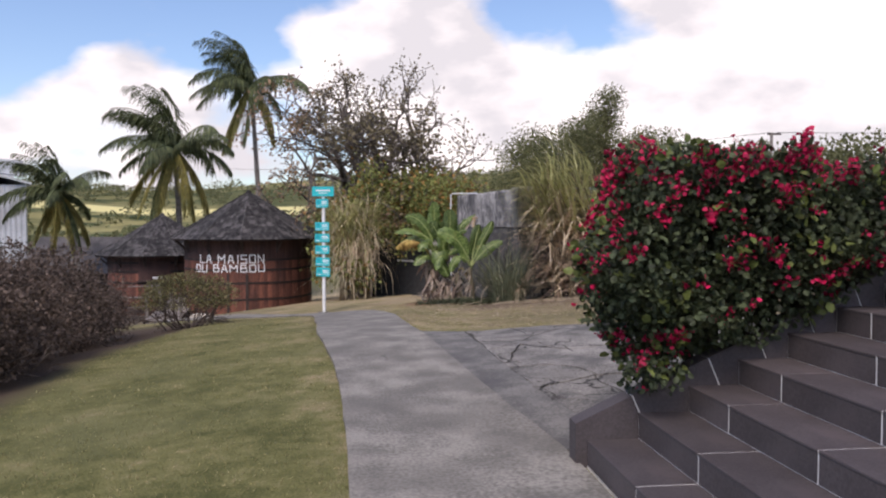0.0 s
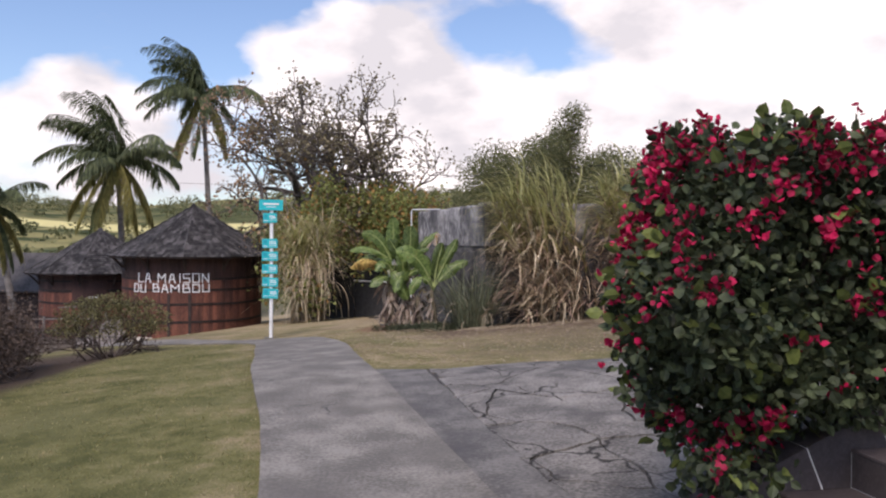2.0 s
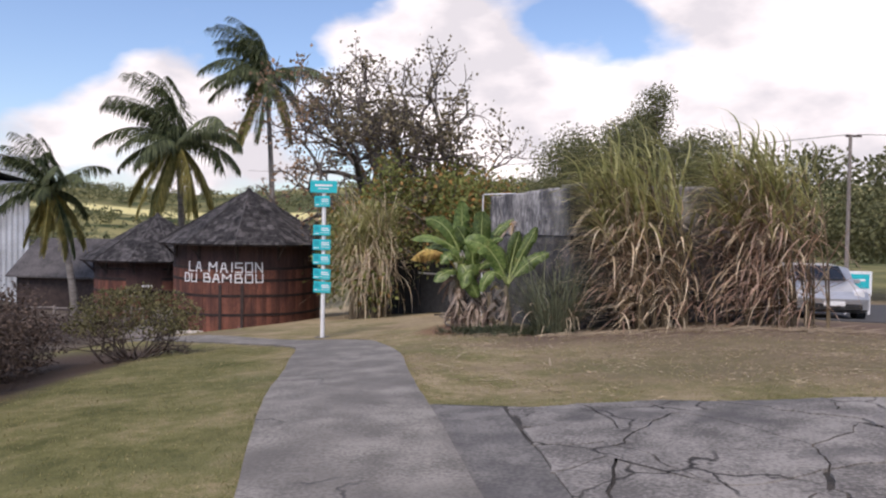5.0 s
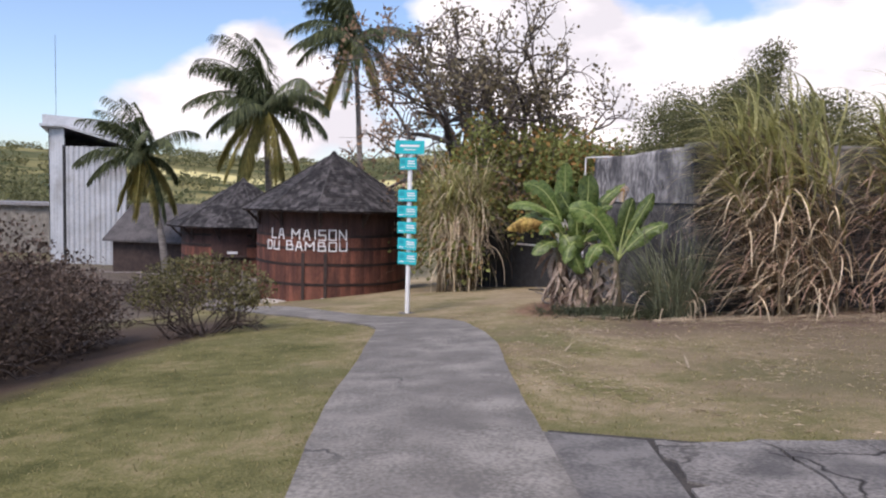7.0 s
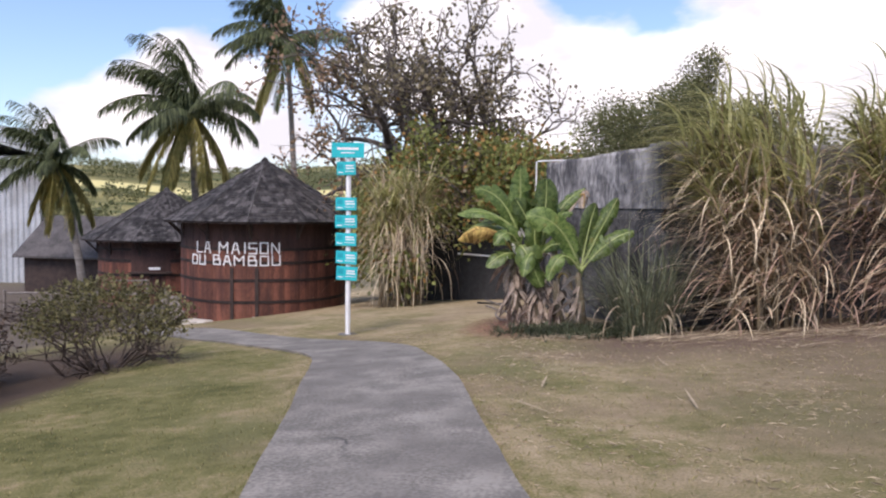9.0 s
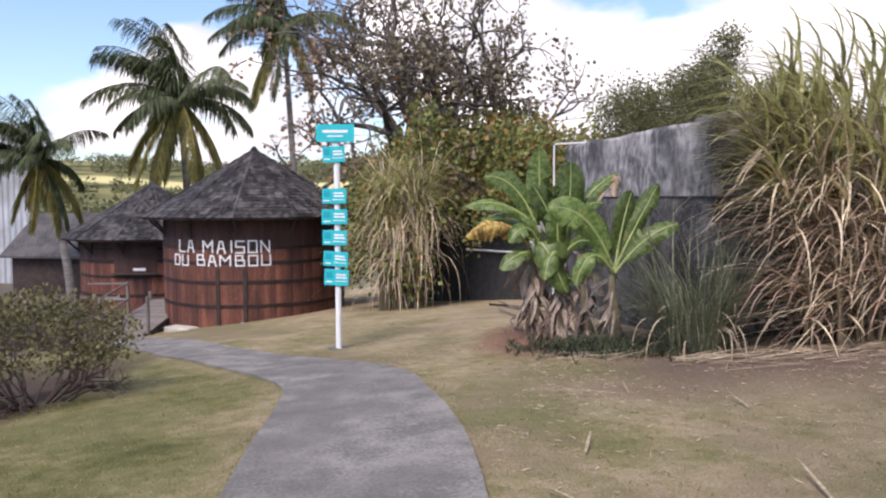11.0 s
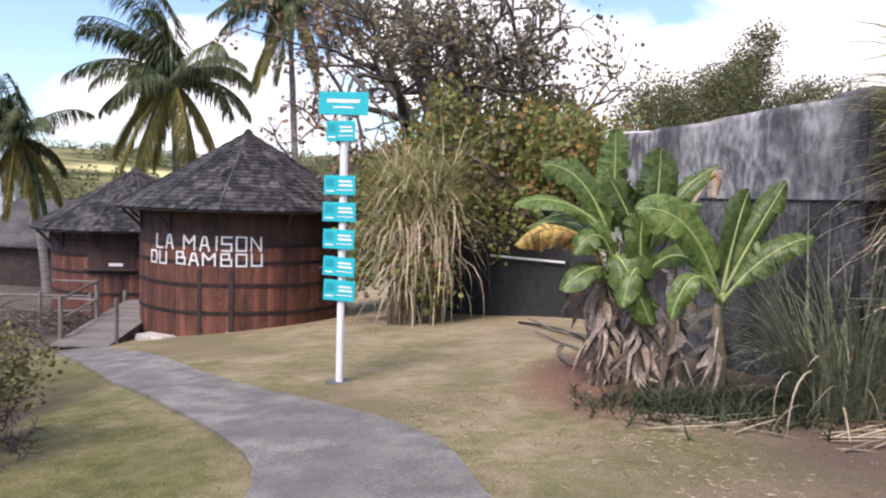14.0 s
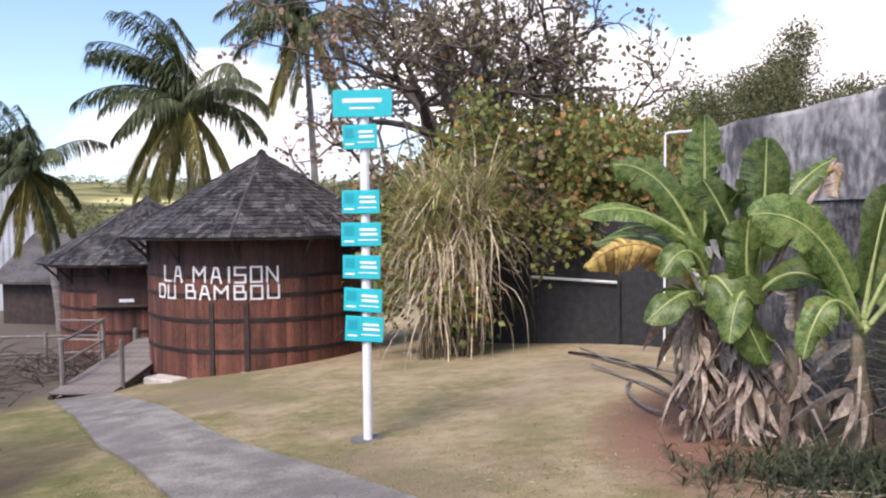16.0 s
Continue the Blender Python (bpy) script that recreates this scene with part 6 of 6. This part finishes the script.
def far_tree(at, height, spread_, n, size, label, seed, trunk=0.12, clumps=14, tall=1.0, mat_=None, base_z=None):
    r1 = random.Random(seed)
    ob = thing("tree", (at[0], at[1], ground_z(*at) if base_z is None else base_z), label, "tree")
    g = Geo()
    cents = []
    g.tube([(0, 0, -0.3), (0.1, 0, height * 0.4), (0, 0.1, height * 0.85)], [trunk, trunk * 0.7, trunk * 0.25], 7)
    for k in range(clumps):
        a, q = r1.uniform(0, 6.28), r1.uniform(0.35, 0.98)
        rr = spread_ * math.sqrt(r1.random()) * (1.15 - 0.75 * q ** 3 * tall)
        c = np.array((rr * math.cos(a), rr * math.sin(a), height * q))
        cents.append(c)
        g.tube([(0, 0, height * q * 0.55), c * np.array((0.5, 0.5, 0.85)), c], [trunk * 0.35, trunk * 0.2, trunk * 0.08], 4)
    part("trunk", g, M_BARK, ob)
    pts, ways = [], []
    for c in cents:
        rad = (spread_ + 0.8) * r1.uniform(0.24, 0.42)
        v = nrg.normal(0, 1, (n // clumps, 3))
        v /= np.linalg.norm(v, axis=1)[:, None]
        pts.append(c + v * rad * nrg.random((len(v), 1)) ** 0.45 * np.array((1.1, 1.1, 0.8)))
        ways.append(v + nrg.normal(0, 0.6, v.shape))
    g = Geo()
    pts, ways = np.concatenate(pts), np.concatenate(ways)
    leaves(g, pts, ways, size * nrg.uniform(0.6, 1.3, len(pts)), DIAM, DIAM_F, width=1.3)
    tagged(part("crown", g, mat_ or M_FARTREE, ob), kind="stuff")
    return ob


far_tree((5.0, 57.0), 10.3, 4.4, 46000, 0.15, "broad olive-green tree behind the stone wall", 71, clumps=60)
far_tree((8.6, 59.0), 11.6, 3.6, 32000, 0.15, "olive-green tree behind the stone wall", 72, clumps=45)
far_tree((10.6, 60.0), 14.6, 1.9, 15000, 0.15, "tall feathery bamboo behind the stone wall", 73, clumps=70, tall=1.0)
far_tree((13.5, 58.0), 10.5, 3.6, 26000, 0.16, "olive-green tree behind the stone wall", 74, clumps=45)
far_tree((-1.0, 46.0), 5.4, 2.6, 12000, 0.16, "green tree beyond the dark screen", 77, clumps=36)
for i, (x, y, h, s) in enumerate([(19, 56, 9, 4.2), (25, 52, 9, 4.5), (31, 50, 9, 4.5), (17, 62, 8, 4), (23, 47, 6, 3.4), (37, 46, 10, 5)]):
    far_tree((x, y), h, s, 6000, 0.3, "green tree along the drive", 80 + i, clumps=36)

# far woods on the hills
g = Geo()
pts, ways = [], []
r1 = random.Random(99)
for k in range(2600):
    a = r1.uniform(-1.15, 1.0)
    far = 90 + 520 * r1.random() ** 0.8
    x, y = far * math.sin(a), 20 + far * math.cos(a)
    if noise.noise((x * 0.016, y * 0.016, 2.0)) < -0.12 or (285 < y < 345 and -215 < x < -55):
        continue
    s = r1.uniform(1.6, 3.6)
    v = nrg.normal(0, 1, (60, 3))
    v /= np.linalg.norm(v, axis=1)[:, None]
    pts.append(np.array((x, y, ground_z(x, y) + s * 0.8)) + v * s * np.array((1, 1, 0.85)) * nrg.uniform(0.7, 1.05, (60, 1)))
    ways.append(v + nrg.normal(0, 0.5, v.shape))
pts, ways = np.concatenate(pts), np.concatenate(ways)
leaves(g, pts, ways, nrg.uniform(0.6, 1.3, len(pts)), DIAM, DIAM_F, width=1.6)
tagged(part("far_woods", g, M_FARTREE), "scattered green scrub on the far hills", "woods", kind="stuff")

# ---- small things on the ground ----
hose = thing("hose", (-1.4, 26.0, ground_z(-1.4, 26.0)), "black plastic pipes lying on the bare ground", "pipe")
for k, (a, b, bow) in enumerate([((-2.1, 27.6), (-0.75, 22.9), 0.35), ((-1.9, 27.8), (-0.5, 24.4), -0.25), ((-1.75, 25.6), (-0.9, 21.9), 0.22), ((-1.3, 24.2), (-1.1, 22.0), -0.2)]):
    g = Geo()
    g.tube([(a[0] + (b[0] - a[0]) * q + bow * math.sin(3 * q), a[1] + (b[1] - a[1]) * q, ground_z(a[0] + (b[0] - a[0]) * q, a[1] + (b[1] - a[1]) * q) + 0.03 + 0.05 * abs(math.sin(4 * q + k))) for q in np.linspace(0, 1, 18)], 0.024 if k == 0 else 0.018, 7)
    part("pipe", local(g, hose), M_PIPE if k == 0 else M_WOOD, hose)

g = Geo()
for k in range(300):
    x, y = rng.uniform(-0.9, 6.8), 18.9 + abs(rng.gauss(0, 0.45)) * rng.choice((-1, 1))
    if x < 0.6:
        y += 0.9
    a = rng.uniform(-0.7, 0.7)
    strap(g, (x, y, ground_z(x, y) + 0.02), (math.cos(a), math.sin(a), 0.1), rng.uniform(0.25, 1.0), rng.uniform(0.015, 0.035), rng.uniform(0.0, 0.25), 4)
tagged(part("cane_litter", g, M_STRAW), "dry straw-coloured cane litter on the ground", "litter", kind="stuff")

# short grass blades and tufts
g = Geo()
n = 42000
x, y = nrg.uniform(-6.5, 7.0, n), 3.0 + 20.0 * nrg.random(n) ** 1.25
pl_x, pr_x = np.interp(y, [q[1] for q in PATH_L], [q[0] for q in PATH_L]), np.interp(y, [q[1] for q in PATH_R], [q[0] for q in PATH_R])
ok = ((x < pl_x - 0.02) | (x > pr_x + 0.02)) & ~((y < 11.2) & (x > pr_x - 0.3)) & (x + 0.19 * y > -3.1)
x, y = x[ok], y[ok]
p = np.stack([x, y, [ground_z(a, b) for a, b in zip(x, y)]], 1)
leaves(g, p, nrg.normal(0, 0.45, p.shape) + np.array((0, 0, 0.8)), nrg.uniform(0.015, 0.038, len(p)), DIAM, DIAM_F, width=0.5)
tagged(part("grass", g, M_GRASS), "short mown half-dry grass", "grass", kind="stuff")

# dry thatch lying flat on the worn part of the lawn
g = Geo()
n = 15000
x, y = nrg.uniform(-3.0, 7.5, n), nrg.uniform(11.2, 20.5, n)
pr_x = np.interp(y, [q[1] for q in PATH_R], [q[0] for q in PATH_R])
patchy = np.array([noise.noise((a * 0.9, b * 0.9, 2.0)) for a, b in zip(x, y)]) + nrg.normal(0, 0.25, n)
ok = (x > pr_x + 0.05) & (patchy > 0.0)
x, y = x[ok], y[ok]
p = np.stack([x, y, [ground_z(a, b) + 0.008 for a, b in zip(x, y)]], 1)
leaves(g, p, nrg.normal(0, 1, p.shape) * np.array((1, 1, 0.12)), nrg.uniform(0.03, 0.10, len(p)), DIAM, DIAM_F, width=0.22)
tagged(part("thatch", g, M_STRAW), "dry straw-coloured thatch on the worn lawn", "thatch", kind="stuff")

# greener tufts where the lawn meets the concrete
g = Geo()
pts = []
for line, sgn in ((PATH_L, -1), (PATH_R, 1)):
    xy = np.array(line)
    d_ = np.r_[0, np.cumsum(np.linalg.norm(np.diff(xy, axis=0), axis=1))]
    t_ = nrg.uniform(0, d_[-1], 4200)
    px, py = np.interp(t_, d_, xy[:, 0]), np.interp(t_, d_, xy[:, 1])
    off = np.abs(nrg.normal(0, 0.09, len(t_))) + 0.01
    px = px + sgn * off * 0.95
    py = py + (off * 0.3 if sgn < 0 else off * 0.2)
    keep = (py > 2.0) & ((sgn < 0) | (py > 11.3)) & (py < 26)
    pts.append(np.stack([px[keep], py[keep]], 1))
xx = nrg.uniform(-0.4, 8.5, 2600)
pts.append(np.stack([xx, 11.05 + np.abs(nrg.normal(0, 0.10, len(xx)))], 1))
pts = np.concatenate(pts)
p = np.stack([pts[:, 0], pts[:, 1], [ground_z(a, b) for a, b in pts]], 1)
leaves(g, p, nrg.normal(0, 0.5, p.shape) + np.array((0, 0, 0.8)), nrg.uniform(0.010, 0.024, len(p)), DIAM, DIAM_F, width=0.5)
tagged(part("edge_grass", g, M_GREENBLADE), "greener uncut grass along the concrete edges", "grass", kind="stuff")

# low weeds under the banana plants
g = Geo()
for k in range(560):
    x, y = rng.gauss(0.1, 0.55), rng.gauss(19.85, 0.35)
    for q in range(5):
        a = rng.uniform(0, 6.28)
        strap(g, (x, y, ground_z(x, y)), (math.cos(a), math.sin(a), rng.uniform(0.6, 2.0)), rng.uniform(0.08, 0.36), rng.uniform(0.006, 0.018), rng.uniform(0.6, 1.8), 4)
tagged(part("weeds", g, M_WEED), "dark green weeds round the banana stems", "weeds", kind="stuff")

# stray straws on the lawn
for k in range(26):
    x, y, a = rng.uniform(-2.5, 6.0), rng.uniform(12.5, 18.6), rng.uniform(0, 3.1)
    if x < float(np.interp(y, [q[1] for q in PATH_R], [q[0] for q in PATH_R])) + 0.2:
        continue
    g = Geo()
    strap(g, (0, 0, 0.025), (math.cos(a), math.sin(a), 0.02), rng.uniform(0.2, 0.8), rng.uniform(0.012, 0.03), 0.02, 3)
    st = tagged(part("straw", g, M_STRAW), "dry cane leaf lying on the lawn", "litter", "stray straws")
    st.location = (x, y, ground_z(x, y))

# heap of dead brush and an old rail fence beside the small hut
for hx, hy, hn, hs_ in ((-13.6, 29.6, 130, 1.0), (-15.6, 29.0, 110, 1.2), (-14.8, 27.4, 80, 1.0), (-13.3, 26.3, 60, 0.8)):
    heap = thing("brush_heap", (hx, hy, ground_z(hx, hy)), "heap of dead brown branches on the bare yard", "brush heap", "brush heaps")
    g = Geo()
    for k in range(hn):
        x, y = rng.gauss(0, 0.55 * hs_), rng.gauss(0, 0.45 * hs_)
        a, b = rng.uniform(0, 6.28), rng.uniform(0.0, 0.9)
        ln = rng.uniform(0.4, 1.1)
        z = rng.uniform(0.02, 0.45 * hs_)
        g.tube([(x, y, z), (x + ln * 0.5 * math.cos(a), y + ln * 0.5 * math.sin(a), z + ln * 0.5 * b), (x + ln * math.cos(a + 0.3), y + ln * math.sin(a + 0.3), max(0.02, z + ln * 0.6 * b))], [0.014, 0.010, 0.004], 4)
    tagged(part("branch_work", g, M_TWIG, heap), kind="stuff")
fence = thing("rail_fence", (-15.2, 31.0, ground_z(-15.2, 31.0)), "weathered grey rail fence beside the yard", "fence")
ends = [(-17.8, 30.0), (-16.5, 30.5), (-15.2, 31.0), (-14.1, 31.6)]
for x, y in ends:
    g = Geo()
    g.tube([(x, y, ground_z(x, y) - 0.1), (x, y, ground_z(x, y) + 0.95)], 0.05, 7)
    part("post", local(g, fence), M_WOOD, fence)
for p0, p1 in zip(ends, ends[1:]):
    for h in (0.4, 0.85):
        g = Geo()
        g.tube([(*p0, ground_z(*p0) + h), (*p1, ground_z(*p1) + h + rng.uniform(-0.04, 0.04))], 0.035, 6)
        part("rail", local(g, fence), M_WOOD, fence)
